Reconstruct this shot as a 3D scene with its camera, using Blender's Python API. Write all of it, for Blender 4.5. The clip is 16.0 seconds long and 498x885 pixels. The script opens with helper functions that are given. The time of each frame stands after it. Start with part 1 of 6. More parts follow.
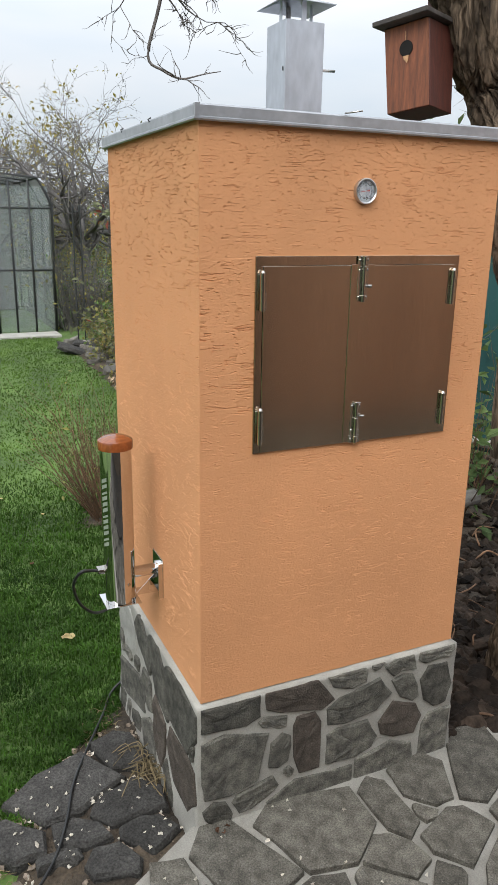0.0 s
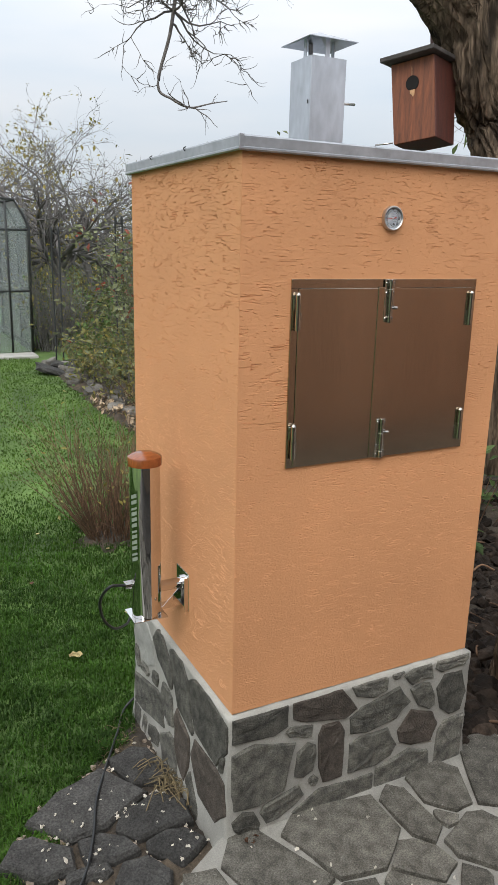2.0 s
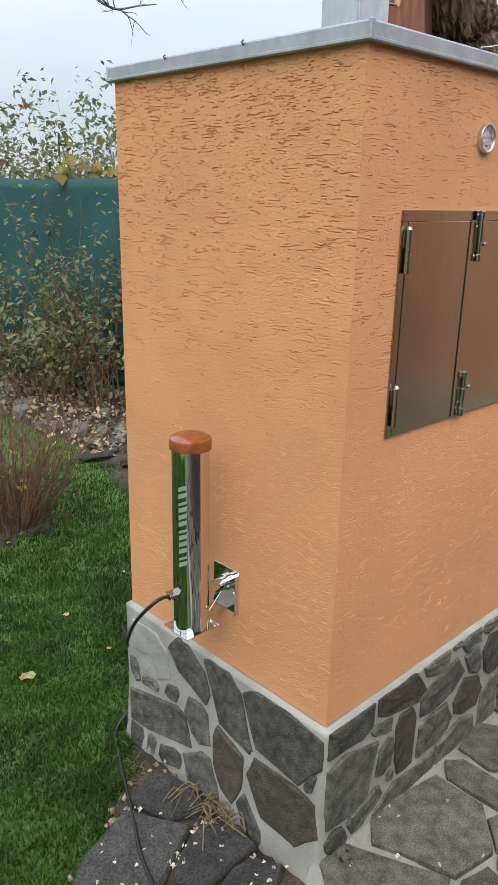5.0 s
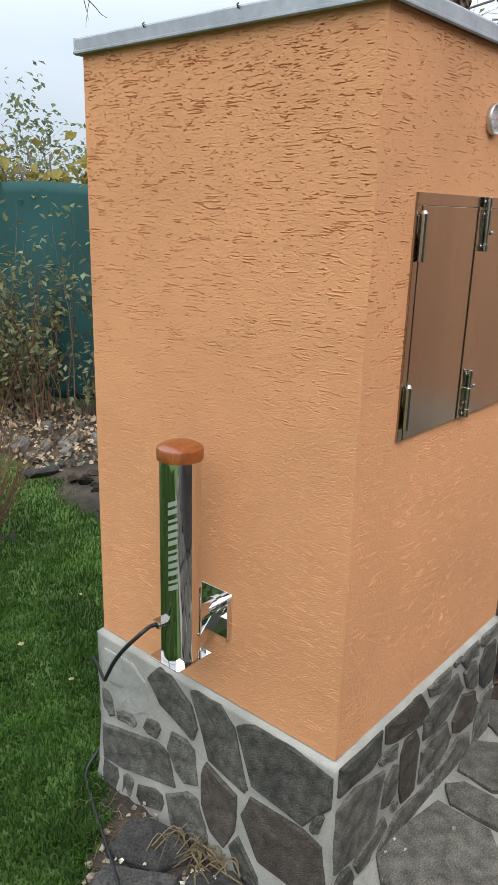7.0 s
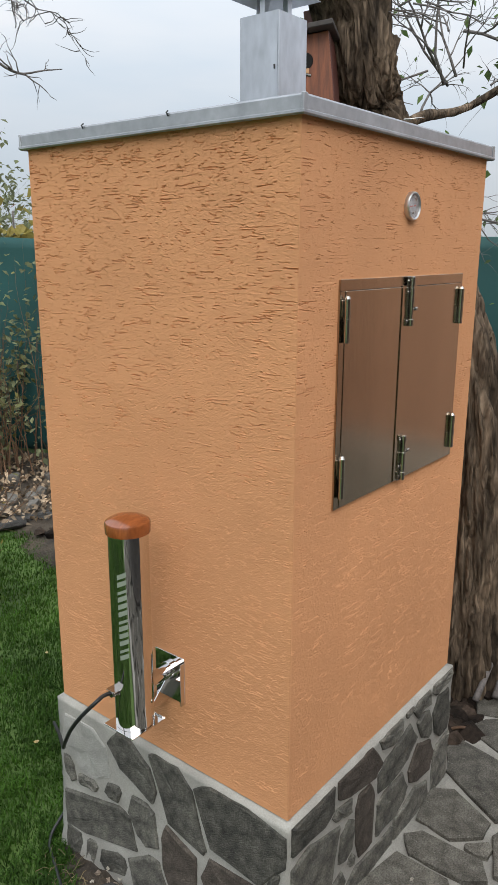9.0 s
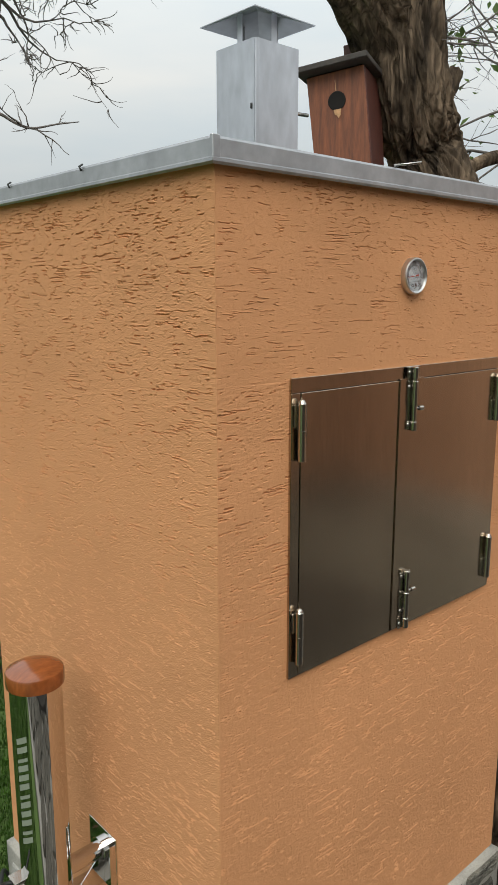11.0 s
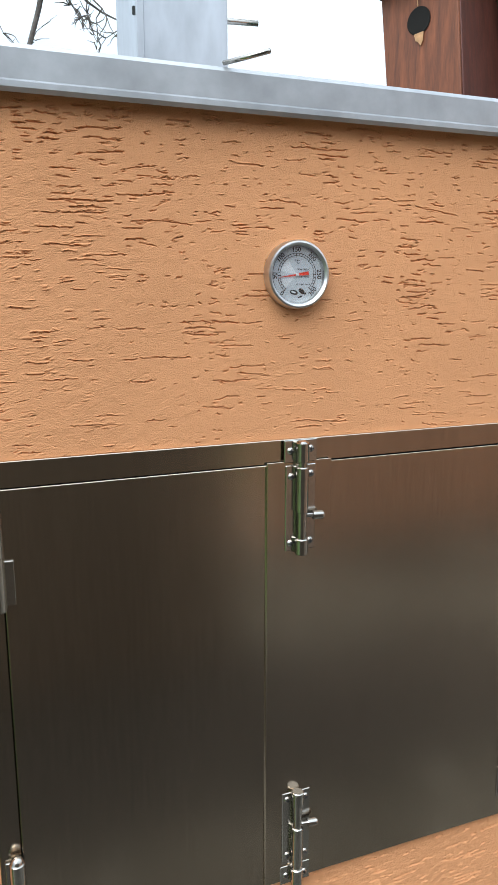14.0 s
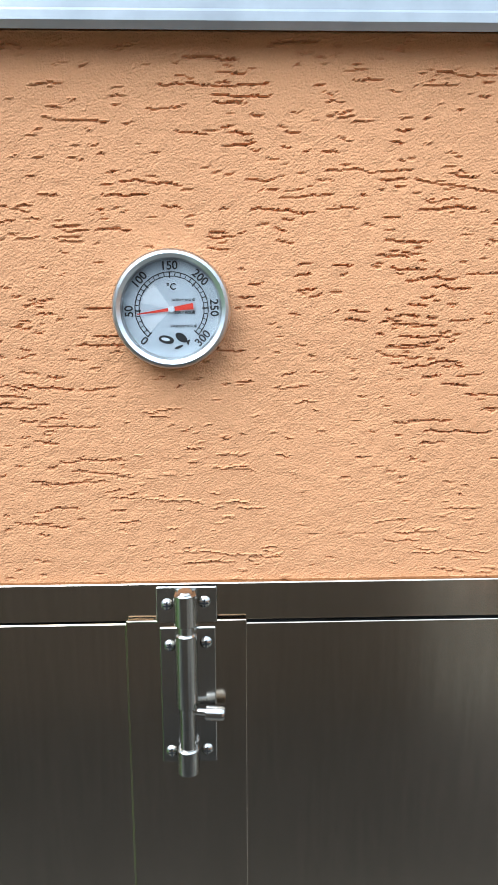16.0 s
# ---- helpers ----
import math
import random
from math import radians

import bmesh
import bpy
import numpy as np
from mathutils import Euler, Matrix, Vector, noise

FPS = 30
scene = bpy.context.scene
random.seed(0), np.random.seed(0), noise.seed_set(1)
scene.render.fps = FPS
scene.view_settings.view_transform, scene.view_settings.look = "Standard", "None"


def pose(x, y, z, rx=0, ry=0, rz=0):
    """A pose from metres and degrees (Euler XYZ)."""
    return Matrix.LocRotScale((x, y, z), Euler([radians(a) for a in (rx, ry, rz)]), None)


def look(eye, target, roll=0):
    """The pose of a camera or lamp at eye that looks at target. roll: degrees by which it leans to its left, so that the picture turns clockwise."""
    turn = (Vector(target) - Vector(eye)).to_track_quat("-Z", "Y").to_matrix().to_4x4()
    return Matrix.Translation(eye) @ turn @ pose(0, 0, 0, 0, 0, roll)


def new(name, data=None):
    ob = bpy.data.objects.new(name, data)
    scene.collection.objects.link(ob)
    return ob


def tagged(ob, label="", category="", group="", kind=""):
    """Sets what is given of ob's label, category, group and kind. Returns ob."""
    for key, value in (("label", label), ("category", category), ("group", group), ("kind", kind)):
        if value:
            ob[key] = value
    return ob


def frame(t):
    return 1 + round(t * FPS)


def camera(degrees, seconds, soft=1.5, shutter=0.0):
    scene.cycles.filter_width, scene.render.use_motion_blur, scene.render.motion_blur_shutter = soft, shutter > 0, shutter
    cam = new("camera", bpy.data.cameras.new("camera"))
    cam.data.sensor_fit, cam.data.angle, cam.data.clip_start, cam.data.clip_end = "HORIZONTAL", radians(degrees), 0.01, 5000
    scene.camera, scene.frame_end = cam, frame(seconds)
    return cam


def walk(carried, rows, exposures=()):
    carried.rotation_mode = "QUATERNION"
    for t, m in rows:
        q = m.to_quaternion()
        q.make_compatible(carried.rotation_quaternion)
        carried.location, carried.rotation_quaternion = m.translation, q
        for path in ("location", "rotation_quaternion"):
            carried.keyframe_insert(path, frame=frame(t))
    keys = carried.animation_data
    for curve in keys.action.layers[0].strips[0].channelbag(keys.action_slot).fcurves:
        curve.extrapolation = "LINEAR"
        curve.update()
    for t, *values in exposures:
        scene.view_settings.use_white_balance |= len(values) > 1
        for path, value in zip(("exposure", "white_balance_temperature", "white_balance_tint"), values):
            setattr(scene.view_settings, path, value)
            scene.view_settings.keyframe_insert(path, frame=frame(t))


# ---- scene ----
cam = camera(37.1, 16.0)
PATH = [
    (0, (-0.591, -1.566, 1.61), (0.208, 0.176, 1.039), 0.9),
    (0.5, (-0.749, -1.525, 1.617), (0.151, 0.17, 1.054), 0.7),
    (1, (-0.806, -1.505, 1.618), (0.174, 0.162, 1.107), 1.6),
    (1.5, (-0.794, -1.54, 1.623), (0.148, 0.156, 1.138), 0.8),
    (2, (-0.767, -1.553, 1.611), (0.118, 0.165, 1.096), 1.3),
    (2.5, (-0.865, -1.479, 1.605), (0.156, 0.157, 1.075), 0.6),
    (3, (-1.046, -1.392, 1.601), (0.122, 0.134, 1.047), -0.3),
    (3.5, (-1.119, -1.281, 1.586), (0.048, 0.245, 1.031), 0.1),
    (4, (-1.106, -1.113, 1.574), (0.137, 0.338, 0.981), -0.1),
    (4.2, (-1.102, -1.058, 1.569), (0.152, 0.372, 0.951), 0.1),
    (6.3, (-1.182, -0.703, 1.501), (0.28, 0.526, 0.909), 2.4),
    (6.5, (-1.161, -0.687, 1.492), (0.312, 0.527, 0.895), 2.4),
    (7, (-1.114, -0.688, 1.493), (0.34, 0.551, 0.9), 1.5),
    (7.5, (-1.109, -0.677, 1.497), (0.35, 0.551, 0.895), 1.5),
    (8, (-1.118, -0.707, 1.534), (0.374, 0.51, 0.995), 1.3),
    (8.5, (-1.134, -0.739, 1.56), (0.391, 0.447, 1.043), 1.2),
    (9, (-1.108, -0.772, 1.589), (0.407, 0.435, 1.087), 0.2),
    (9.2, (-1.071, -0.788, 1.608), (0.44, 0.432, 1.13), -0.5),
    (11.3, (-0.55, -0.725, 1.655), (0.736, 0.756, 1.261), -0.3),
    (11.5, (-0.507, -0.713, 1.656), (0.759, 0.785, 1.265), -0.8),
    (12, (-0.327, -0.722, 1.655), (0.718, 0.954, 1.343), -1.2),
    (12.5, (-0.149, -0.779, 1.674), (0.677, 1.012, 1.341), -0.5),
    (13, (-0.033, -0.792, 1.663), (0.723, 1.018, 1.273), -0.3),
    (13.5, (0.047, -0.714, 1.644), (0.789, 1.097, 1.228), 0.1),
    (14, (0.131, -0.610, 1.668), (0.852, 1.212, 1.268), 0.0),
    (14.5, (0.226, -0.535, 1.668), (0.847, 1.320, 1.248), -0.3),
    (15, (0.347, -0.444, 1.673), (0.725, 1.468, 1.227), 0.3),
    (15.5, (0.418, -0.398, 1.686), (0.601, 1.550, 1.270), -0.5),
    (16, (0.442, -0.386, 1.691), (0.505, 1.573, 1.290), -0.2),
]
EXPOSURES = [(0.0, 0.02, 6500, 10), (1.5, -0.09, 6500, 10), (3.0, 0.0, 6450, 10), (4.0, 0.02, 6400, 10), (7.5, 0.05, 6250, 9), (9.0, -0.2, 6450, 10), (11.5, -0.36, 6900, 6), (12.5, -0.38, 6900, 6), (13.5, -0.02, 6450, 6), (14.5, 0.46, 5750, 4), (15.2, 0.63, 5500, 3), (16.0, 0.72, 5400, 2)]
walk(cam, [(t, look(eye, target, roll)) for t, eye, target, roll in PATH], EXPOSURES)

# ---- sky and light ----
world = bpy.data.worlds.new("overcast_sky")
scene.world = world
world.use_nodes = True
wn, wl = world.node_tree.nodes, world.node_tree.links
wn.clear()
w_out = wn.new("ShaderNodeOutputWorld")
w_bg = wn.new("ShaderNodeBackground")
sky = wn.new("ShaderNodeTexSky")
sky.sky_type, sky.sun_disc = "NISHITA", False
sky.sun_elevation, sky.sun_rotation = radians(50), radians(225)
sky_dim = wn.new("ShaderNodeVectorMath")
sky_dim.operation = "SCALE"
sky_dim.inputs["Scale"].default_value = 0.10
wl.new(sky.outputs[0], sky_dim.inputs[0])
w_co = wn.new("ShaderNodeTexCoord")
w_sep = wn.new("ShaderNodeSeparateXYZ")
wl.new(w_co.outputs["Generated"], w_sep.inputs[0])
# overcast cloud deck: about three times brighter overhead than at the horizon
w_ramp = wn.new("ShaderNodeMapRange")
w_ramp.inputs["From Min"].default_value, w_ramp.inputs["From Max"].default_value = 0.0, 1.0
w_ramp.inputs["To Min"].default_value, w_ramp.inputs["To Max"].default_value = 0.66, 2.4
wl.new(w_sep.outputs["Z"], w_ramp.inputs["Value"])
w_map = wn.new("ShaderNodeMapping")
w_map.inputs["Scale"].default_value = (1.2, 1.2, 5.0)
wl.new(w_co.outputs["Generated"], w_map.inputs[0])
w_noise = wn.new("ShaderNodeTexNoise")
w_noise.inputs["Scale"].default_value, w_noise.inputs["Detail"].default_value = 2.2, 4.0
wl.new(w_map.outputs[0], w_noise.inputs["Vector"])
w_cloud = wn.new("ShaderNodeValToRGB")
w_cloud.color_ramp.elements[0].position, w_cloud.color_ramp.elements[0].color = 0.3, (0.80, 0.90, 1.0, 1)
w_cloud.color_ramp.elements[1].position, w_cloud.color_ramp.elements[1].color = 0.7, (1.0, 1.02, 1.05, 1)
wl.new(w_noise.outputs[0], w_cloud.inputs[0])
w_deck = wn.new("ShaderNodeVectorMath")
w_deck.operation = "SCALE"
wl.new(w_cloud.outputs[0], w_deck.inputs[0])
wl.new(w_ramp.outputs[0], w_deck.inputs["Scale"])
w_mix = wn.new("ShaderNodeMix")
w_mix.data_type = "RGBA"
w_mix.inputs[0].default_value = 0.92
wl.new(sky_dim.outputs[0], w_mix.inputs[6])
wl.new(w_deck.outputs[0], w_mix.inputs[7])
wl.new(w_mix.outputs[2], w_bg.inputs["Color"])
w_bg.inputs["Strength"].default_value = 1.0
wl.new(w_bg.outputs[0], w_out.inputs["Surface"])

sun_data = bpy.data.lights.new("sun", "SUN")
sun_data.energy, sun_data.angle, sun_data.color = 2.7, radians(50), (1.0, 0.97, 0.92)
sun = new("sun", sun_data)
sun.matrix_world = look((-4.5, -4.5, 8), (0, 0, 0))


# ---- materials ----
def mat(name, col, rough=0.8, metal=0.0, var=0.25, scale=6.0, fine=90.0, bump=0.3, depth=0.002, col2=None, rnd=0.0, island=0.0,
        stretch=(1, 1, 1), spec=0.5, coat=0.0, trans=0.0, grain=0.7, spots=None):
    """Principled surface with colour variation at two scales, fine relief and optional variation from piece to piece."""
    m = bpy.data.materials.new(name)
    m.use_nodes = True
    n, l = m.node_tree.nodes, m.node_tree.links
    b = n["Principled BSDF"]
    b.inputs["Roughness"].default_value, b.inputs["Metallic"].default_value = rough, metal
    b.inputs["Specular IOR Level"].default_value = spec
    b.inputs["Coat Weight"].default_value = coat
    co = n.new("ShaderNodeTexCoord")
    mp = n.new("ShaderNodeMapping")
    mp.inputs["Scale"].default_value = stretch
    l.new(co.outputs["Object"], mp.inputs[0])
    n1, n2 = n.new("ShaderNodeTexNoise"), n.new("ShaderNodeTexNoise")
    n1.inputs["Scale"].default_value, n1.inputs["Detail"].default_value = scale, 5.0
    n2.inputs["Scale"].default_value, n2.inputs["Detail"].default_value = fine, 4.0
    l.new(mp.outputs[0], n1.inputs["Vector"])
    l.new(mp.outputs[0], n2.inputs["Vector"])
    dark = tuple(c * (1 - var) for c in col)
    light = tuple(min(1, c * (1 + var)) for c in (col2 or col))
    ramp = n.new("ShaderNodeValToRGB")
    ramp.color_ramp.elements[0].position, ramp.color_ramp.elements[0].color = 0.32, (*dark, 1)
    ramp.color_ramp.elements[1].position, ramp.color_ramp.elements[1].color = 0.68, (*light, 1)
    l.new(n1.outputs[0], ramp.inputs[0])
    speck = n.new("ShaderNodeMapRange")
    speck.inputs["From Min"].default_value, speck.inputs["From Max"].default_value = 0.3, 0.7
    speck.inputs["To Min"].default_value, speck.inputs["To Max"].default_value = 1 - var * grain, 1 + var * grain
    l.new(n2.outputs[0], speck.inputs["Value"])
    tone = n.new("ShaderNodeVectorMath")
    tone.operation = "SCALE"
    l.new(ramp.outputs[0], tone.inputs[0])
    l.new(speck.outputs[0], tone.inputs["Scale"])
    last = tone
    for amount, node, out in ((rnd, "ShaderNodeObjectInfo", "Random"), (island, "ShaderNodeNewGeometry", "Random Per Island")):
        if amount:
            info, span, mul = n.new(node), n.new("ShaderNodeMapRange"), n.new("ShaderNodeVectorMath")
            span.inputs["To Min"].default_value, span.inputs["To Max"].default_value = 1 - amount, 1 + amount
            mul.operation = "SCALE"
            l.new(info.outputs[out], span.inputs["Value"])
            l.new(last.outputs[0], mul.inputs[0])
            l.new(span.outputs[0], mul.inputs["Scale"])
            last = mul
    if spots:
        # lichen or mineral specks: colour, size, share
        sp, lim, mixc = n.new("ShaderNodeTexNoise"), n.new("ShaderNodeMapRange"), n.new("ShaderNodeMix")
        sp.inputs["Scale"].default_value, sp.inputs["Detail"].default_value = 1 / spots[1], 3.0
        l.new(co.outputs["Object"], sp.inputs["Vector"])
        lim.inputs["From Min"].default_value, lim.inputs["From Max"].default_value = 0.75 - spots[2], 0.83 - spots[2]
        lim.inputs["To Max"].default_value = 0.75
        l.new(sp.outputs[0], lim.inputs["Value"])
        mixc.data_type = "RGBA"
        l.new(lim.outputs[0], mixc.inputs[0])
        l.new(last.outputs[0], mixc.inputs[6])
        mixc.inputs[7].default_value = (*spots[0], 1)
        l.new(mixc.outputs[2], b.inputs["Base Color"])
    else:
        l.new(last.outputs[0], b.inputs["Base Color"])
    if bump:
        bp, mx = n.new("ShaderNodeBump"), n.new("ShaderNodeMath")
        mx.operation = "MULTIPLY_ADD"
        mx.inputs[1].default_value = 0.4
        l.new(n1.outputs[0], mx.inputs[2])
        l.new(n2.outputs[0], mx.inputs[0])
        bp.inputs["Strength"].default_value, bp.inputs["Distance"].default_value = bump, depth
        l.new(n2.outputs[0] if bump > 0.5 else mx.outputs[0], bp.inputs["Height"])
        l.new(bp.outputs[0], b.inputs["Normal"])
    rr = n.new("ShaderNodeMapRange")
    rr.inputs["To Min"].default_value, rr.inputs["To Max"].default_value = max(0.02, rough - 0.12 * rough), min(1, rough + 0.12 * rough)
    l.new(n1.outputs[0], rr.inputs["Value"])
    l.new(rr.outputs[0], b.inputs["Roughness"])
    if trans:
        b.inputs["Transmission Weight"].default_value = trans
    return m


M = {}
M["stucco"] = mat("orange_stucco", (0.585, 0.283, 0.135), 0.92, var=0.07, scale=2.5, fine=900, bump=1.0, depth=0.0022, spec=0.25)
# sand grains of the render
ns, ls = M["stucco"].node_tree.nodes, M["stucco"].node_tree.links
grains, grain_up, sand_co = ns.new("ShaderNodeTexVoronoi"), ns.new("ShaderNodeMath"), ns.new("ShaderNodeTexCoord")
grains.feature, grains.inputs["Scale"].default_value = "SMOOTH_F1", 950.0
grains.inputs["Smoothness"].default_value = 0.35
grain_up.operation, grain_up.inputs[0].default_value = "SUBTRACT", 1.0
ls.new(sand_co.outputs["Object"], grains.inputs["Vector"])
ls.new(grains.outputs["Distance"], grain_up.inputs[1])
sand_bump = ns["Principled BSDF"].inputs["Normal"].links[0].from_node
sand_bump.inputs["Strength"].default_value, sand_bump.inputs["Distance"].default_value = 0.5, 0.0008
ls.new(grain_up.outputs[0], sand_bump.inputs["Height"])
M["mortar"] = mat("light_mortar", (0.33, 0.32, 0.29), 0.95, var=0.16, scale=9, fine=260, bump=0.7, depth=0.002, spec=0.2)
M["stone"] = mat("grey_stone", (0.082, 0.079, 0.071), 0.85, var=0.30, scale=30, fine=260, bump=0.9, depth=0.005, rnd=0.38, spec=0.2, grain=1.3, col2=(0.120, 0.115, 0.098), spots=((0.19, 0.18, 0.155), 0.010, 0.07))
M["brown_stone"] = mat("brown_stone", (0.080, 0.067, 0.056), 0.85, var=0.30, scale=30, fine=260, bump=0.9, depth=0.005, rnd=0.25, spec=0.2, grain=1.3, spots=((0.16, 0.13, 0.105), 0.010, 0.06))
M["pale_stone"] = mat("pale_stone", (0.30, 0.295, 0.27), 0.9, var=0.2, scale=12, fine=230, bump=0.7, depth=0.002)
M["pave_mortar"] = mat("paving_mortar", (0.25, 0.238, 0.212), 0.95, var=0.2, scale=8, fine=240, bump=0.7, depth=0.002, spec=0.2)
M["slab"] = mat("paving_slab", (0.086, 0.079, 0.066), 0.9, var=0.28, scale=24, fine=230, bump=0.9, depth=0.004, rnd=0.24, spec=0.2, grain=1.6, col2=(0.108, 0.101, 0.085), spots=((0.25, 0.24, 0.21), 0.008, 0.08))
M["loose"] = mat("loose_slab", (0.052, 0.050, 0.047), 0.9, var=0.28, scale=20, fine=160, bump=0.9, depth=0.005, rnd=0.25, spec=0.2, grain=1.6)
M["steel"] = mat("brushed_steel", (0.43, 0.36, 0.285), 0.17, 1.0, var=0.10, scale=5, fine=300, bump=0.06, depth=0.0004, stretch=(1, 1, 0.06))
M["bright_steel"] = mat("bright_steel", (0.45, 0.425, 0.39), 0.18, 1.0, var=0.06, scale=20, fine=200, bump=0.08, depth=0.0005)
M["polished"] = mat("polished_steel", (0.68, 0.67, 0.66), 0.035, 1.0, var=0.02, scale=6, fine=60, bump=0.03, depth=0.0005, stretch=(1, 1, 0.15))
M["zinc"] = mat("galvanized_sheet", (0.405, 0.415, 0.435), 0.42, 0.85, var=0.12, scale=14, fine=60, bump=0.12, depth=0.001)
M["zinc_chimney"] = mat("chimney_sheet", (0.47, 0.49, 0.53), 0.38, 0.8, var=0.14, scale=10, fine=50, bump=0.1, depth=0.001, stretch=(1, 1, 0.4))
M["amber"] = mat("varnished_wood", (0.22, 0.062, 0.017), 0.22, var=0.2, scale=25, fine=90, bump=0.1, depth=0.0005, coat=0.5, stretch=(1, 4, 1))
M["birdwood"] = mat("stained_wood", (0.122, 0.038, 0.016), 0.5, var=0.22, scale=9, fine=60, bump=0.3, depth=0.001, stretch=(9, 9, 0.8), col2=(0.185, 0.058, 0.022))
# side boards and batten, a darker colour than the front board
M["birdside"] = mat("nest_wood_dark", (0.085, 0.026, 0.018), 0.5, var=0.3, scale=9, fine=60, bump=0.3, depth=0.001, stretch=(9, 9, 0.8))
M["birdroof"] = mat("weathered_roof_board", (0.05, 0.042, 0.037), 0.7, var=0.3, scale=12, fine=80, bump=0.4, depth=0.001)
# near-black colour holds the shade of the nest hole and door gaps
M["hole"] = mat("inside_shade", (0.006, 0.005, 0.004), 1.0, var=0.1, bump=0)
M["rawwood"] = mat("bare_wood", (0.42, 0.24, 0.12), 0.8, var=0.2, scale=40, fine=150)
M["bark"] = mat("fissured_bark", (0.080, 0.060, 0.043), 0.95, var=0.5, scale=15, fine=70, bump=1.0, depth=0.010, stretch=(1, 1, 0.22), col2=(0.150, 0.110, 0.076), spec=0.15)
nb, lb = M["bark"].node_tree.nodes, M["bark"].node_tree.links
crack = nb.new("ShaderNodeTexVoronoi")
crack.feature = "DISTANCE_TO_EDGE"
crack.inputs["Scale"].default_value = 42.0
cmap = nb.new("ShaderNodeMapping")
cmap.inputs["Scale"].default_value = (1.0, 1.0, 0.07)
cco, cwarp, cadd = nb.new("ShaderNodeTexCoord"), nb.new("ShaderNodeTexNoise"), nb.new("ShaderNodeVectorMath")
cwarp.inputs["Scale"].default_value = 9.0
cadd.operation = "MULTIPLY_ADD"
cadd.inputs[1].default_value = (0.06, 0.06, 0.20)
lb.new(cco.outputs["Object"], cwarp.inputs["Vector"])
lb.new(cwarp.outputs["Color"], cadd.inputs[0])
lb.new(cco.outputs["Object"], cadd.inputs[2])
lb.new(cadd.outputs[0], cmap.inputs[0])
lb.new(cmap.outputs[0], crack.inputs["Vector"])
# scales the base colour from 0.55 in cracks to 1.15 between, and drives relief
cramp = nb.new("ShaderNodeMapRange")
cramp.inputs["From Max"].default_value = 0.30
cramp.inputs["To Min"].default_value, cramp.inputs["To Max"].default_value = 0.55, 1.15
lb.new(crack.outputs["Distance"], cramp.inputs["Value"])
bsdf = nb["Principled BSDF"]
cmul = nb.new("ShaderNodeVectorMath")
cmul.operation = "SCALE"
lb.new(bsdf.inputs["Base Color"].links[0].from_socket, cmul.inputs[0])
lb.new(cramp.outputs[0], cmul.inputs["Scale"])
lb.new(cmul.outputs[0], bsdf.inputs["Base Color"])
cbump = nb.new("ShaderNodeBump")
cbump.inputs["Strength"].default_value, cbump.inputs["Distance"].default_value = 0.8, 0.010
lb.new(cramp.outputs[0], cbump.inputs["Height"])
lb.new(bsdf.inputs["Normal"].links[0].from_socket, cbump.inputs["Normal"])
lb.new(cbump.outputs[0], bsdf.inputs["Normal"])
M["twig"] = mat("twig_bark", (0.125, 0.112, 0.105), 0.9, var=0.3, scale=30, fine=120, bump=0.4, depth=0.002)
M["fartwig"] = mat("distant_twigs", (0.13, 0.12, 0.115), 0.9, var=0.25, scale=3, fine=30, bump=0)
M["brownstem"] = mat("dry_brown_stems", (0.135, 0.075, 0.042), 0.9, var=0.35, scale=5, fine=60, bump=0, island=0.4)
M["soil"] = mat("garden_soil", (0.038, 0.029, 0.021), 1.0, var=0.45, scale=7, fine=90, bump=1.0, depth=0.012, col2=(0.06, 0.045, 0.03))
M["lawn"] = mat("lawn_ground", (0.052, 0.095, 0.018), 1.0, var=0.3, scale=2.2, fine=80, bump=0.6, depth=0.01, col2=(0.070, 0.120, 0.024))
# shade on the lawn near the smokehouse is put into this darker green
M["grass"] = mat("grass_blades_shaded", (0.026, 0.066, 0.008), 0.7, var=0.3, scale=1.6, fine=14, bump=0, island=0.45, col2=(0.038, 0.088, 0.010), spec=0.25)
# brighter, yellower copy for the lit lawn further back
M["grass_lit"] = mat("grass_blades_lit", (0.062, 0.118, 0.018), 0.7, var=0.25, scale=0.9, fine=9, bump=0, island=0.3, col2=(0.082, 0.140, 0.024), spec=0.25)
M["drygrass"] = mat("dry_grass", (0.15, 0.115, 0.06), 0.9, var=0.3, scale=8, fine=60, bump=0, island=0.4)
M["bark_chip"] = mat("bark_mulch", (0.018, 0.0125, 0.0085), 0.85, var=0.45, scale=18, fine=90, bump=0.8, depth=0.006, island=0.6, spec=0.15, col2=(0.028, 0.020, 0.015))
M["green_leaf"] = mat("green_leaves", (0.095, 0.165, 0.055), 0.55, var=0.3, scale=3, fine=40, bump=0, island=0.5, col2=(0.10, 0.14, 0.045))
M["olive_leaf"] = mat("olive_leaves", (0.22, 0.235, 0.105), 0.6, var=0.3, scale=3, fine=40, bump=0, island=0.5, col2=(0.17, 0.15, 0.05))
M["yellow_leaf"] = mat("yellow_leaves", (0.30, 0.27, 0.07), 0.6, var=0.3, scale=3, fine=40, bump=0, island=0.4, col2=(0.29, 0.23, 0.07))
M["red_leaf"] = mat("red_leaves", (0.26, 0.075, 0.05), 0.6, var=0.3, scale=3, fine=40, bump=0, island=0.4)
M["grey_leaf"] = mat("greygreen_leaves", (0.180, 0.195, 0.105), 0.6, var=0.3, scale=3, fine=40, bump=0, island=0.45)
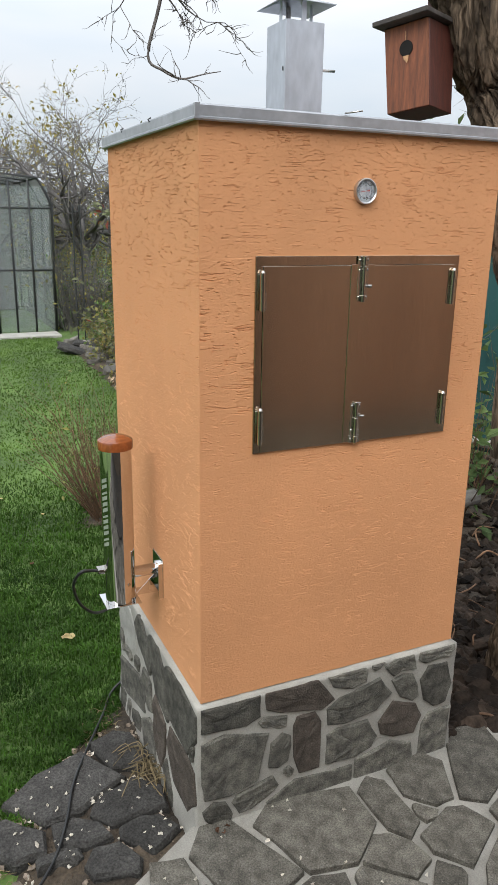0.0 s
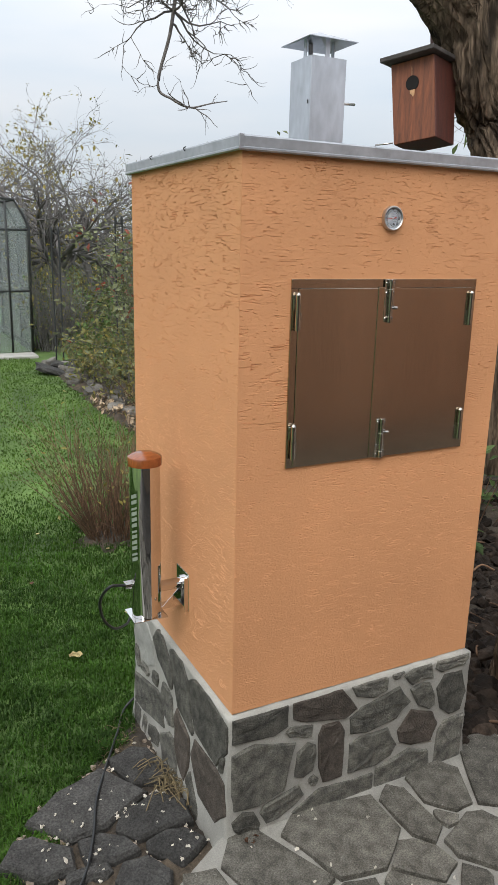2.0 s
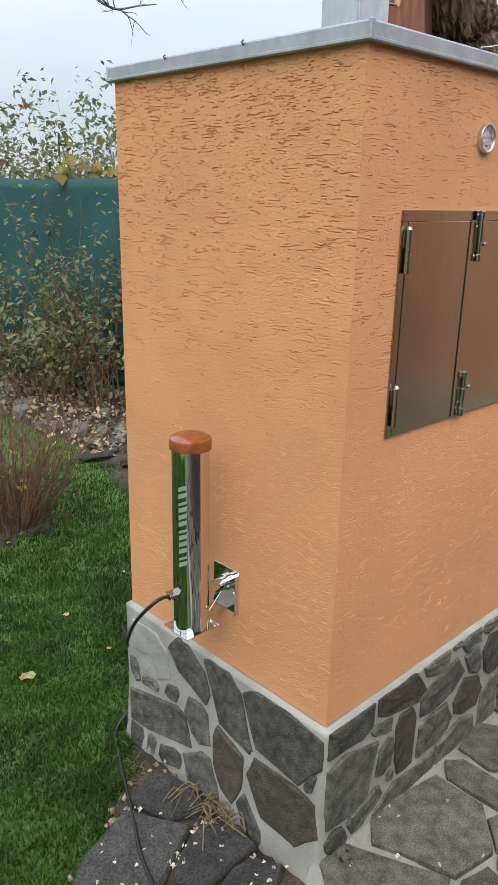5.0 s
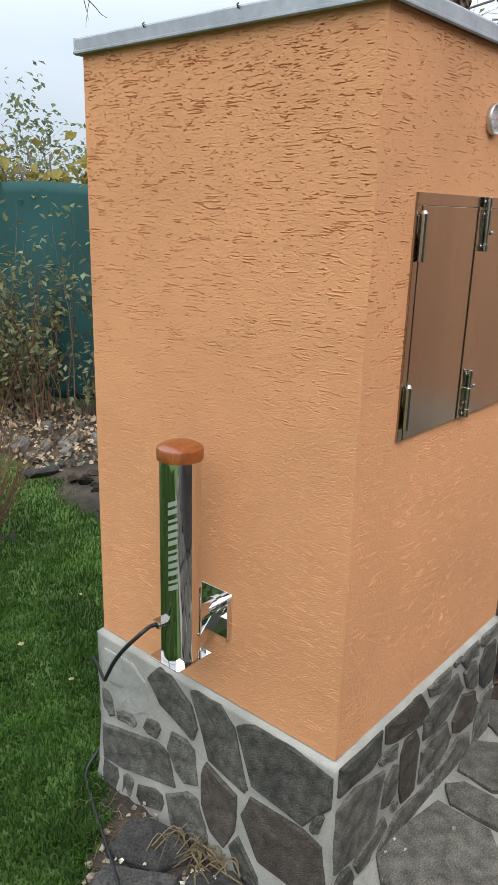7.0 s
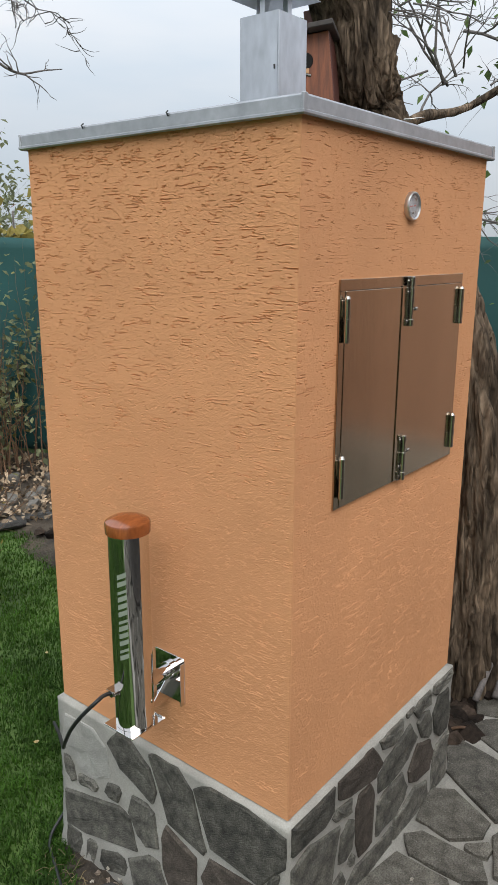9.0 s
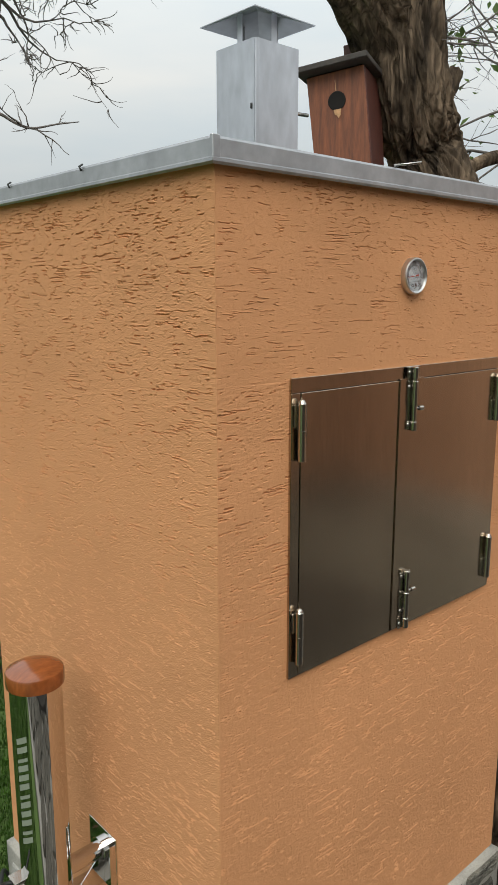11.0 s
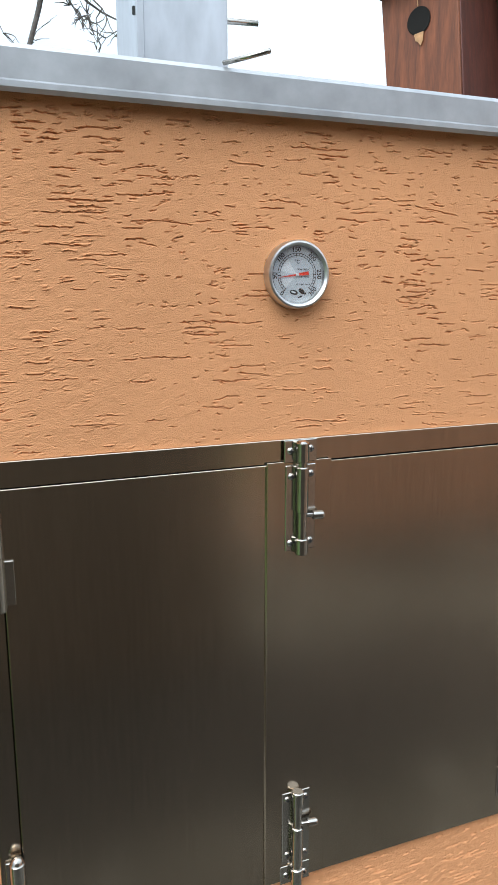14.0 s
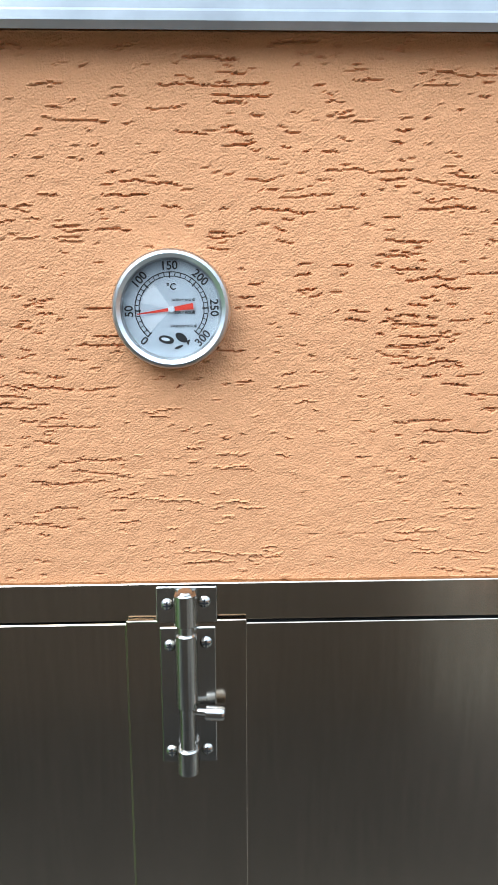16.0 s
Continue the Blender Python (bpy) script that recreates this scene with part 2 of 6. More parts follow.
for key in ("green_leaf", "olive_leaf", "yellow_leaf", "red_leaf", "grey_leaf", "grass", "grass_lit"):
    # thin leaves let light through
    nl, ll = M[key].node_tree.nodes, M[key].node_tree.links
    surf, thin, both = nl["Principled BSDF"], nl.new("ShaderNodeBsdfTranslucent"), nl.new("ShaderNodeMixShader")
    surf.inputs["Specular IOR Level"].default_value = 0.2
    ll.new(surf.inputs["Base Color"].links[0].from_socket, thin.inputs["Color"])
    both.inputs[0].default_value = 0.25 if key in ("grass", "grass_lit") else 0.45
    ll.new(surf.outputs[0], both.inputs[1])
    ll.new(thin.outputs[0], both.inputs[2])
    ll.new(both.outputs[0], nl["Material Output"].inputs["Surface"])
M["satin"] = mat("satin_steel", (0.60, 0.60, 0.60), 0.32, 1.0, var=0.05, scale=60, fine=300, bump=0.05, depth=0.0003)
M["net"] = mat("green_shade_net", (0.010, 0.062, 0.060), 0.75, var=0.15, scale=1.6, fine=220, bump=0.5, depth=0.003)
M["netpost"] = mat("fence_post_steel", (0.03, 0.06, 0.05), 0.6, var=0.2)
M["black"] = mat("black_rubber", (0.012, 0.013, 0.014), 0.5, var=0.15, scale=30, fine=120, bump=0.1)
M["ironpost"] = mat("dark_iron", (0.022, 0.023, 0.024), 0.6, var=0.2, bump=0.1)
M["white_chip"] = mat("white_chips", (0.50, 0.46, 0.39), 0.9, var=0.15, scale=30, fine=150, bump=0.3, island=0.3)
M["pebble"] = mat("pebbles", (0.25, 0.20, 0.155), 0.9, var=0.25, scale=30, fine=120, bump=0.4, island=0.5)
M["rock"] = mat("rockery_stone", (0.13, 0.12, 0.105), 0.9, var=0.3, scale=9, fine=80, bump=0.8, depth=0.006, rnd=0.35)
M["deadleaf"] = mat("pale_dead_leaf", (0.50, 0.40, 0.20), 0.8, var=0.2, scale=40, fine=120, bump=0.4)
M["redbrownleaf"] = mat("brown_dead_leaf", (0.10, 0.045, 0.022), 0.8, var=0.2, scale=40, fine=120, bump=0.3)
M["litter"] = mat("tan_leaf_litter", (0.25, 0.175, 0.105), 0.85, var=0.3, scale=6, fine=60, bump=0, island=0.5, col2=(0.33, 0.25, 0.17))
M["concrete"] = mat("concrete", (0.34, 0.33, 0.30), 0.95, var=0.2, scale=5, fine=90, bump=0.5)
M["greywood"] = mat("weathered_wood", (0.18, 0.17, 0.155), 0.9, var=0.3, scale=6, fine=60, bump=0.5, stretch=(1, 8, 8))
M["redpaint"] = mat("red_painted_board", (0.20, 0.035, 0.022), 0.7, var=0.25, scale=4, fine=50)
M["darkwall"] = mat("dark_plank_wall", (0.115, 0.088, 0.064), 0.85, var=0.3, scale=3, fine=50, bump=0.5, stretch=(6, 6, 0.5))
M["darkdeck"] = mat("dark_unseen_deck", (0.034, 0.029, 0.024), 0.7, var=0.3, scale=3, fine=50, bump=0.4, stretch=(0.5, 6, 6), rnd=0.2)
M["reflectwall"] = mat("brown_plank_wall", (0.52, 0.31, 0.21), 0.85, var=0.3, scale=3, fine=50, bump=0.5, stretch=(6, 6, 0.5))
M["dial"] = mat("dial_face", (0.46, 0.51, 0.56), 0.45, var=0.03, scale=40, fine=200, bump=0)
M["dial_pale"] = mat("dial_pale_sector", (0.60, 0.64, 0.68), 0.45, var=0.03, bump=0)
M["ink"] = mat("black_ink", (0.012, 0.012, 0.014), 0.5, var=0.05, bump=0)
M["needle"] = mat("red_needle", (0.62, 0.045, 0.025), 0.4, var=0.05, bump=0)
M["letter"] = mat("etched_lettering", (0.25, 0.29, 0.23), 0.6, 0.2, var=0.05, bump=0)
glass = bpy.data.materials.new("clear_glass")
glass.use_nodes = True
gb = glass.node_tree.nodes["Principled BSDF"]
gb.inputs["Transmission Weight"].default_value, gb.inputs["Roughness"].default_value, gb.inputs["IOR"].default_value = 1.0, 0.02, 1.45
M["glass"] = glass
film_mat = bpy.data.materials.new("greenhouse_sheet")
film_mat.use_nodes = True
fb = film_mat.node_tree.nodes["Principled BSDF"]
fb.inputs["Base Color"].default_value = (0.80, 0.86, 0.86, 1)
fb.inputs["Transmission Weight"].default_value, fb.inputs["Roughness"].default_value, fb.inputs["IOR"].default_value = 0.9, 0.12, 1.06
M["sheet"] = film_mat


# ---- building helpers ----
def mesh_of(name, verts, faces, smooth=False):
    me = bpy.data.meshes.new(name)
    me.from_pydata([tuple(map(float, v)) for v in verts], [], faces)
    if smooth:
        me.polygons.foreach_set("use_smooth", [True] * len(me.polygons))
    me.update()
    return me


def part(name, shape, material, parent=None, label=""):
    """Links a bmesh or mesh as one object, under a thing or a part."""
    if isinstance(shape, bmesh.types.BMesh):
        me = bpy.data.meshes.new(name)
        shape.to_mesh(me)
        shape.free()
    else:
        me = shape
    if not me.materials:
        me.materials.append(material)
    ob = new(name, me)
    if parent:
        ob.parent = parent
    if label:
        tagged(ob, label)
    return ob


def thing(name, label, category, group="", kind="", at=(0, 0, 0)):
    ob = new(name)
    ob.location = at
    ob.empty_display_size = 0.05
    return tagged(ob, label, category, group, kind)


def box_bm(x0, x1, y0, y1, z0, z1, bevel=0.0, seg=1):
    bm = bmesh.new()
    bmesh.ops.create_cube(bm, size=1, matrix=Matrix.Translation(((x0 + x1) / 2, (y0 + y1) / 2, (z0 + z1) / 2)) @ Matrix.Diagonal((x1 - x0, y1 - y0, z1 - z0, 1)))
    if bevel:
        bmesh.ops.bevel(bm, geom=bm.edges[:], offset=bevel, segments=seg, affect="EDGES", profile=0.6)
    return bm


def lathe_bm(profile, m=None, seg=32):
    """A solid of revolution round z: profile of (radius, height), then moved by m."""
    bm = bmesh.new()
    rings = []
    for r, z in profile:
        if r < 1e-6:
            rings.append([bm.verts.new((0, 0, z))])
        else:
            rings.append([bm.verts.new((r * math.cos(2 * math.pi * i / seg), r * math.sin(2 * math.pi * i / seg), z)) for i in range(seg)])
    for a, b in zip(rings, rings[1:]):
        for i in range(seg):
            j = (i + 1) % seg
            vs = [a[i % len(a)], a[j % len(a)], b[j % len(b)], b[i % len(b)]]
            vs = list(dict.fromkeys(vs))
            if len(vs) > 2:
                bm.faces.new(vs)
    bmesh.ops.recalc_face_normals(bm, faces=bm.faces[:])
    for f in bm.faces:
        f.smooth = True
    for e in bm.edges:
        if len(e.link_faces) == 2 and e.calc_face_angle() > radians(32):
            e.smooth = False
    if m:
        bm.transform(m)
    return bm


def sweep(paths, sides=6, cap=True):
    """Tubes along paths of (points, radii), as verts and faces."""
    V, F = [], []
    for pts, rad in paths:
        P = np.array(pts, float)
        n = len(P)
        T = np.gradient(P, axis=0)
        T /= np.linalg.norm(T, axis=1)[:, None] + 1e-9
        ref = np.array((0, 0, 1.0)) if abs(T[0, 2]) < 0.8 else np.array((1.0, 0, 0))
        A = np.cross(T, ref)
        A /= np.linalg.norm(A, axis=1)[:, None] + 1e-9
        B = np.cross(T, A)
        base = len(V)
        ang = 2 * np.pi * np.arange(sides) / sides
        for i in range(n):
            ring = P[i] + rad[i] * (np.cos(ang)[:, None] * A[i] + np.sin(ang)[:, None] * B[i])
            V.extend(ring.tolist())
        for i in range(n - 1):
            for k in range(sides):
                a, b = base + i * sides + k, base + i * sides + (k + 1) % sides
                F.append((a, b, b + sides, a + sides))
        if cap and sides > 3:
            F.append(tuple(base + k for k in range(sides))[::-1])
            F.append(tuple(base + (n - 1) * sides + k for k in range(sides)))
    return V, F


def tube(name, pts, r, material, parent=None, sides=10, label=""):
    V, F = sweep([(pts, [r] * len(pts))], sides)
    return part(name, mesh_of(name, V, F, True), material, parent, label)


def smooth_path(pts, n=24):
    """Catmull-Rom through the points."""
    P = [Vector(p) for p in pts]
    P = [2 * P[0] - P[1]] + P + [2 * P[-1] - P[-2]]
    out = []
    spans = len(P) - 3
    for s in range(n + 1):
        u = s / n * spans
        i = min(int(u), spans - 1)
        f = u - i
        a, b, c, d = P[i:i + 4]
        out.append(tuple(0.5 * (2 * b + (c - a) * f + (2 * a - 5 * b + 4 * c - d) * f * f + (3 * b - a - 3 * c + d) * f ** 3)))
    return out


def cells(seeds, joint, rng, reach=1.12, corners=8):
    """Angular stone outlines round seeds (x, y, half length, half width, degrees), kept a joint apart."""
    S_all = np.array(seeds, float)

    def dist(p, S):
        a = np.radians(S[:, 4])
        ca, sa = np.cos(a), np.sin(a)
        d = p[:, None, :] - S[None, :, :2]
        u, v = d[..., 0] * ca + d[..., 1] * sa, -d[..., 0] * sa + d[..., 1] * ca
        return (np.abs(u / S[:, 2]) ** 3.4 + np.abs(v / S[:, 3]) ** 3.4) ** (1 / 3.4)

    out = []
    steps = np.linspace(0.05, 1.6, 50)
    for me_i in range(len(S_all)):
        gap = np.hypot(S_all[:, 0] - S_all[me_i, 0], S_all[:, 1] - S_all[me_i, 1])
        order = np.argsort(gap)[:14]
        S, i = S_all[order], 0
        ring = []
        turn = rng.uniform(0, 6.28)
        for k in range(30):
            th = turn + 2 * math.pi * k / 30 + rng.uniform(-0.06, 0.06)
            way = np.array((math.cos(th), math.sin(th)))
            p = S[i, :2] + way * (steps[:, None] * S[i, 2] * 1.25)
            D = dist(p, S)
            own = D[:, i].copy()
            D[:, i] = 9
            bad = (own > reach * rng.uniform(0.93, 1.07)) | (own > D.min(axis=1))
            j = int(np.argmax(bad)) if bad.any() else len(steps) - 1
            r = steps[j] * S[i, 2] * 1.25
            if own[j] > D[j].min() - 0.25:
                r = max(r - joint / 2, r * 0.5)
            ring.append(S[i, :2] + way * r)
        ring = np.array(ring)
        keep = list(range(30))
        while len(keep) > corners:
            worst, drop = 9, 0
            for q in range(len(keep)):
                A, B, C = ring[keep[q - 1]], ring[keep[q]], ring[keep[(q + 1) % len(keep)]]
                area = abs((B[0] - A[0]) * (C[1] - A[1]) - (B[1] - A[1]) * (C[0] - A[0]))
                if area < worst:
                    worst, drop = area, q
            keep.pop(drop)
        out.append(ring[keep])
    return out


def slab_mesh(name, poly, thick, rng, edge=0.004, rough=0.002, low=0.0):
    """A flat stone with broken edges: outline in its own plane, standing proud by thick."""
    c = poly.mean(axis=0)
    fine = []
    for i in range(len(poly)):
        A, B = poly[i], poly[(i + 1) % len(poly)]
        fine += [A, (A + B) / 2 + (c - (A + B) / 2) * rng.uniform(-0.03, 0.03)]
    fine = np.array(fine)
    n = len(fine)
    size = np.linalg.norm(fine - c, axis=1)
    V = [(x, y, -low) for x, y in fine]
    V += [(x, y, thick * 0.55 + rng.uniform(-rough, rough) * 0.5) for x, y in c + (fine - c) * (1 - 0.25 * edge / size)[:, None]]
    V += [(x, y, thick + rng.uniform(-rough, rough)) for x, y in c + (fine - c) * (1 - edge * 1.6 / size)[:, None]]
    V += [(x, y, thick + rng.uniform(-rough, rough)) for x, y in c + (fine - c) * 0.5]
    V.append((*c, thick + rng.uniform(0, rough)))
    F = []
    for k in range(3):
        for i in range(n):
            j = (i + 1) % n
            F.append((k * n + i, k * n + j, (k + 1) * n + j, (k + 1) * n + i))
    for i in range(n):
        F.append((3 * n + i, 3 * n + (i + 1) % n, 4 * n))
    me = mesh_of(name, V, F)
    bm = bmesh.new()
    bm.from_mesh(me)
    bmesh.ops.recalc_face_normals(bm, faces=bm.faces[:])
    bm.to_mesh(me)
    bm.free()
    return me


def leaf_cloud(name, centres, size, rng, droop=0.3, aspect=0.55):
    """Many small folded leaves, each two bent halves, as one mesh."""
    C = np.array(centres, float)
    n = len(C)
    s = size * rng.uniform(0.6, 1.3, n)
    az, tilt, rollv = rng.uniform(0, 2 * np.pi, n), rng.normal(-droop, 0.6, n), rng.uniform(-0.8, 0.8, n)
    along = np.stack((np.cos(az) * np.cos(tilt), np.sin(az) * np.cos(tilt), np.sin(tilt)), 1)
    side = np.stack((-np.sin(az), np.cos(az), np.zeros(n)), 1)
    up = np.cross(along, side)
    side, up = side * np.cos(rollv)[:, None] + up * np.sin(rollv)[:, None], up * np.cos(rollv)[:, None] - side * np.sin(rollv)[:, None]
    w = (s * aspect * 0.5)[:, None]
    s = s[:, None]
    V = np.stack((C, C + along * s * 0.45 + side * w + up * w * 0.35, C + along * s, C + along * s * 0.45 - side * w + up * w * 0.35), 1).reshape(-1, 3)
    F = []
    for i in range(n):
        b = 4 * i
        F += [(b, b + 1, b + 2), (b, b + 2, b + 3)]
    return mesh_of(name, V, F)


def branchlets(start, way, length, radius, rng, depth, droop=0.0, spread=0.7, kids=4, wiggle=0.18, out=None, tips=None, thin=0.0013):
    """A crooked limb with its side shoots, as paths for sweep()."""
    out = [] if out is None else out
    tips = [] if tips is None else tips
    n = 6
    p, d = np.array(start, float), np.array(way, float) / np.linalg.norm(way)
    pts, rad = [p.copy()], [radius]
    for i in range(n):
        d = d + rng.normal(0, wiggle, 3) + np.array((0, 0, -droop * 0.15))
        d /= np.linalg.norm(d)
        p = p + d * length / n
        pts.append(p.copy())
        rad.append(radius * (1 - 0.75 * (i + 1) / n))
    out.append((pts, rad))
    tips.append(p.copy())
    if depth:
        for k in range(kids):
            i = int(rng.integers(1, n + 1))
            dd = (pts[i] - pts[i - 1]) / np.linalg.norm(pts[i] - pts[i - 1])
            dd = dd + rng.normal(0, spread, 3)
            branchlets(pts[i], dd, length * rng.uniform(0.35, 0.65), max(rad[i] * 0.72, thin), rng, depth - 1, droop, spread, kids, wiggle, out, tips, thin)
    return out, tips


# ---- ground ----
LAWN = -0.10


def ground_height(x, y):
    """Lawn level, a slow rise to the bed on the right, and level ground under the paving."""
    right = np.clip((x - 0.8) / 0.5, 0, 1) * np.clip((3.2 - y) / 1.5, 0, 1)
    front = np.clip((0.05 + 0.6 * x - y) / 0.25, 0, 1) * np.clip((x + 0.9) / 0.4, 0, 1)
    lift = np.maximum(right, front)
    return LAWN + lift * (0.075 - 0.02 * (front > right)) + 0.006 * np.sin(x * 3.1 + 1) * np.cos(y * 2.3)


def ground_sheet():
    xs = np.unique(np.concatenate((np.linspace(-3, 6, 91), np.geomspace(6, 900, 16), -np.geomspace(3, 900, 16))))
    ys = np.unique(np.concatenate((np.linspace(-5, 8, 131), np.geomspace(8, 900, 16), -np.geomspace(5, 900, 16))))
    X, Y = np.meshgrid(xs, ys)
    V = np.stack((X, Y, ground_height(X, Y)), -1).reshape(-1, 3)
    nx, ny = len(xs), len(ys)
    F = [(j * nx + i, j * nx + i + 1, (j + 1) * nx + i + 1, (j + 1) * nx + i) for j in range(ny - 1) for i in range(nx - 1)]
    return tagged(part("ground", mesh_of("ground", V, F, True), M["lawn"]), "mossy green lawn ground that reaches to the horizon", "ground", kind="structure")


ground_sheet()


def patch(name, outline, z, rise, material, label, category, seed, step=0.06, follow=True):
    """An uneven low heap of earth inside an outline."""
    rng = np.random.default_rng(seed)
    O = np.array(outline, float)
    xs, ys = np.arange(O[:, 0].min() - step, O[:, 0].max() + step, step), np.arange(O[:, 1].min() - step, O[:, 1].max() + step, step)
    X, Y = np.meshgrid(xs, ys)
    inside = np.zeros(X.shape, bool)
    near = np.full(X.shape, 9.0)
    for i in range(len(O)):
        (x0, y0), (x1, y1) = O[i], O[(i + 1) % len(O)]
        cross = ((y0 > Y) != (y1 > Y)) & (X < (x1 - x0) * (Y - y0) / (y1 - y0 + 1e-12) + x0)
        inside ^= cross
        t = np.clip(((X - x0) * (x1 - x0) + (Y - y0) * (y1 - y0)) / ((x1 - x0) ** 2 + (y1 - y0) ** 2), 0, 1)
        near = np.minimum(near, np.hypot(X - x0 - t * (x1 - x0), Y - y0 - t * (y1 - y0)))
    signed = np.where(inside, near, -near) + rng.normal(0, 0.012, X.shape)
    Z = (ground_height(X, Y) if follow else z) + np.clip(signed / 0.12, -0.4, 1) * rise + rng.normal(0, 0.006, X.shape)
    nx = len(xs)
    used = signed > -0.07
    F = [(j * nx + i, j * nx + i + 1, (j + 1) * nx + i + 1, (j + 1) * nx + i) for j in range(len(ys) - 1) for i in range(nx - 1)
         if used[j, i] and used[j, i + 1] and used[j + 1, i] and used[j + 1, i + 1]]
    V = np.stack((X, Y, Z), -1).reshape(-1, 3)
    me = mesh_of(name, V, F, True)
    bm = bmesh.new()
    bm.from_mesh(me)
    bmesh.ops.delete(bm, geom=[v for v in bm.verts if not v.link_faces], context="VERTS")
    bm.to_mesh(me)
    bm.free()
    return tagged(part(name, me, material), label, category, kind="structure")


patch("soil_bed", [(-0.52, 0.10), (-0.46, 0.30), (-0.40, 0.44), (-0.20, 0.58), (-0.09, 0.76), (0.05, 0.80), (0.05, -0.10), (-0.45, -0.20)], LAWN, 0.018, M["soil"],
      "dark damp soil under the loose slabs beside the plinth", "soil", 3, 0.03)
patch("garden_bed", [(0.86, 0.2), (0.95, 1.2), (1.15, 2.6), (1.42, 3.2), (1.30, 5.8), (1.40, 9.2), (2.3, 9.6), (2.0, 5.9), (3.2, 2.9), (4.3, 0.2), (4.9, -1.2), (1.6, 0.05)], LAWN, 0.035,
      M["soil"], "dark brown soil bed along the green fence", "soil", 4, 0.07)
patch("shrub_soil", [(0.20, 2.40), (0.24, 2.66), (0.48, 2.76), (0.72, 2.66), (0.74, 2.42), (0.55, 2.30), (0.34, 2.30)], LAWN, 0.012, M["soil"],
      "bare soil with dry litter under the brown shrub", "soil", 5, 0.05)


def grass_field(name, count, area, height, seed, label, keep, width=0.0022, kind_of="grass"):
    """Single bent blades of grass, joined."""
    rng = np.random.default_rng(seed)
    x0, x1, y0, y1 = area
    X, Y = rng.uniform(x0, x1, count), rng.uniform(y0, y1, count)
    ok = keep(X, Y)
    X, Y = X[ok], Y[ok]
    n = len(X)
    clump = 0.75 + 0.25 * np.sin(X * 17 + 3 * np.sin(Y * 11)) * np.cos(Y * 14)
    h = height * clump * rng.uniform(0.5, 1.3, n)
    az, lean = rng.uniform(0, 2 * np.pi, n), rng.uniform(0.15, 0.9, n)
    way = np.stack((np.cos(az), np.sin(az), np.zeros(n)), 1)
    side = np.stack((-np.sin(az), np.cos(az), np.zeros(n)), 1) * (width * rng.uniform(0.7, 1.4, n))[:, None]
    P = np.stack((X, Y, ground_height(X, Y) - 0.004), 1)
    up = np.array((0, 0, 1.0))
    mid = P + up * (h * 0.6)[:, None] + way * (h * lean * 0.3)[:, None]
    tip = P + up * (h * (1 - 0.25 * lean))[:, None] + way * (h * lean)[:, None]
    V = np.stack((P - side, P + side, mid + side * 0.8, mid - side * 0.8, tip), 1).reshape(-1, 3)
    F = []
    for i in range(n):
        b = 5 * i
        F += [(b, b + 1, b + 2, b + 3), (b + 3, b + 2, b + 4)]
    return tagged(part(name, mesh_of(name, V, F), M[kind_of]), label, "grass", kind="stuff")


def on_lawn(X, Y):
    bed = (X > 1.38 + 0.05 * np.sin(Y * 5)) | ((X > 0.84 + 0.22 * (Y - 0.2)) & (Y < 3.1))
    loose = (Y < 0.80 + 1.25 * X + 0.05 * np.sin(X * 20)) & (X > -0.62) & (X < 0.03)
    box = (X > -0.03) & (X < 0.88) & (Y < 0.81)
    front = (Y < 0.12 + 0.25 * X) & (X < -0.3)
    shrub = ((X - 0.47) / 0.22) ** 2 + ((Y - 2.53) / 0.17) ** 2 < 1
    return ~(bed | loose | box | front | shrub)


def fade(low, high, seed):
    """Lawn cells kept with a chance that goes from none at low to all at high."""
    chance = np.random.default_rng(seed)
    return lambda X, Y: on_lawn(X, Y) & (chance.uniform(0, 1, len(X)) < (Y + 0.25 * np.sin(X * 2.3) - low) / (high - low))


grass_field("grass", 195000, (-0.9, 1.45, 0.2, 3.6), 0.040, 11, "short mown lawn grass beside the smokehouse, shade put into its darker green", fade(3.5, 1.3, 14))
grass_field("grass", 42000, (-3.2, -0.9, -0.45, 3.4), 0.050, 15, "lawn grass out of view beside the terrace, in the same shaded green", fade(9, 2, 16), 0.006)
grass_field("grass", 60000, (-1.6, 1.5, 1.3, 10.0), 0.030, 12, "mown lawn grass running back to the greenhouse, in the lit yellower green", fade(1.4, 3.4, 17), 0.0045, "grass_lit")
grass_field("grass", 16000, (-0.62, 0.0, 0.1, 0.95), 0.045, 13, "longer tufts of grass at the lawn's edge",
            lambda X, Y: on_lawn(X, Y) & (Y < 0.93 + 1.25 * X))


# ---- paving in front ----
pavement = part("pavement", mesh_of("pavement", [(-0.03, 0.0, 0.005), (-0.40, -0.22, 0.0), (-1.0, -0.50, -0.03), (-2.5, -0.60, -0.05), (-2.5, -5.2, -0.05), (5, -5.2, 0.03), (5, -0.9, 0.04), (1.8, 0.05, 0.035),
                                                 (1.02, -0.005, 0.02), (0.80, -0.012, 0.012), (-0.03, 0.0, -0.16), (-0.40, -0.22, -0.16), (-1.0, -0.50, -0.16), (-2.5, -0.60, -0.16), (1.8, 0.05, -0.16), (1.02, -0.005, -0.16), (0.8, -0.012, -0.16)],
                                   [(0, 9, 8, 7, 6, 5, 4, 3, 2, 1), (0, 1, 11, 10), (1, 2, 12, 11), (2, 3, 13, 12), (7, 8, 15, 14), (8, 9, 16, 15), (9, 0, 10, 16)]), M["pave_mortar"])
tagged(pavement, "crazy paving of grey stone slabs in pale mortar", "paving", kind="structure")
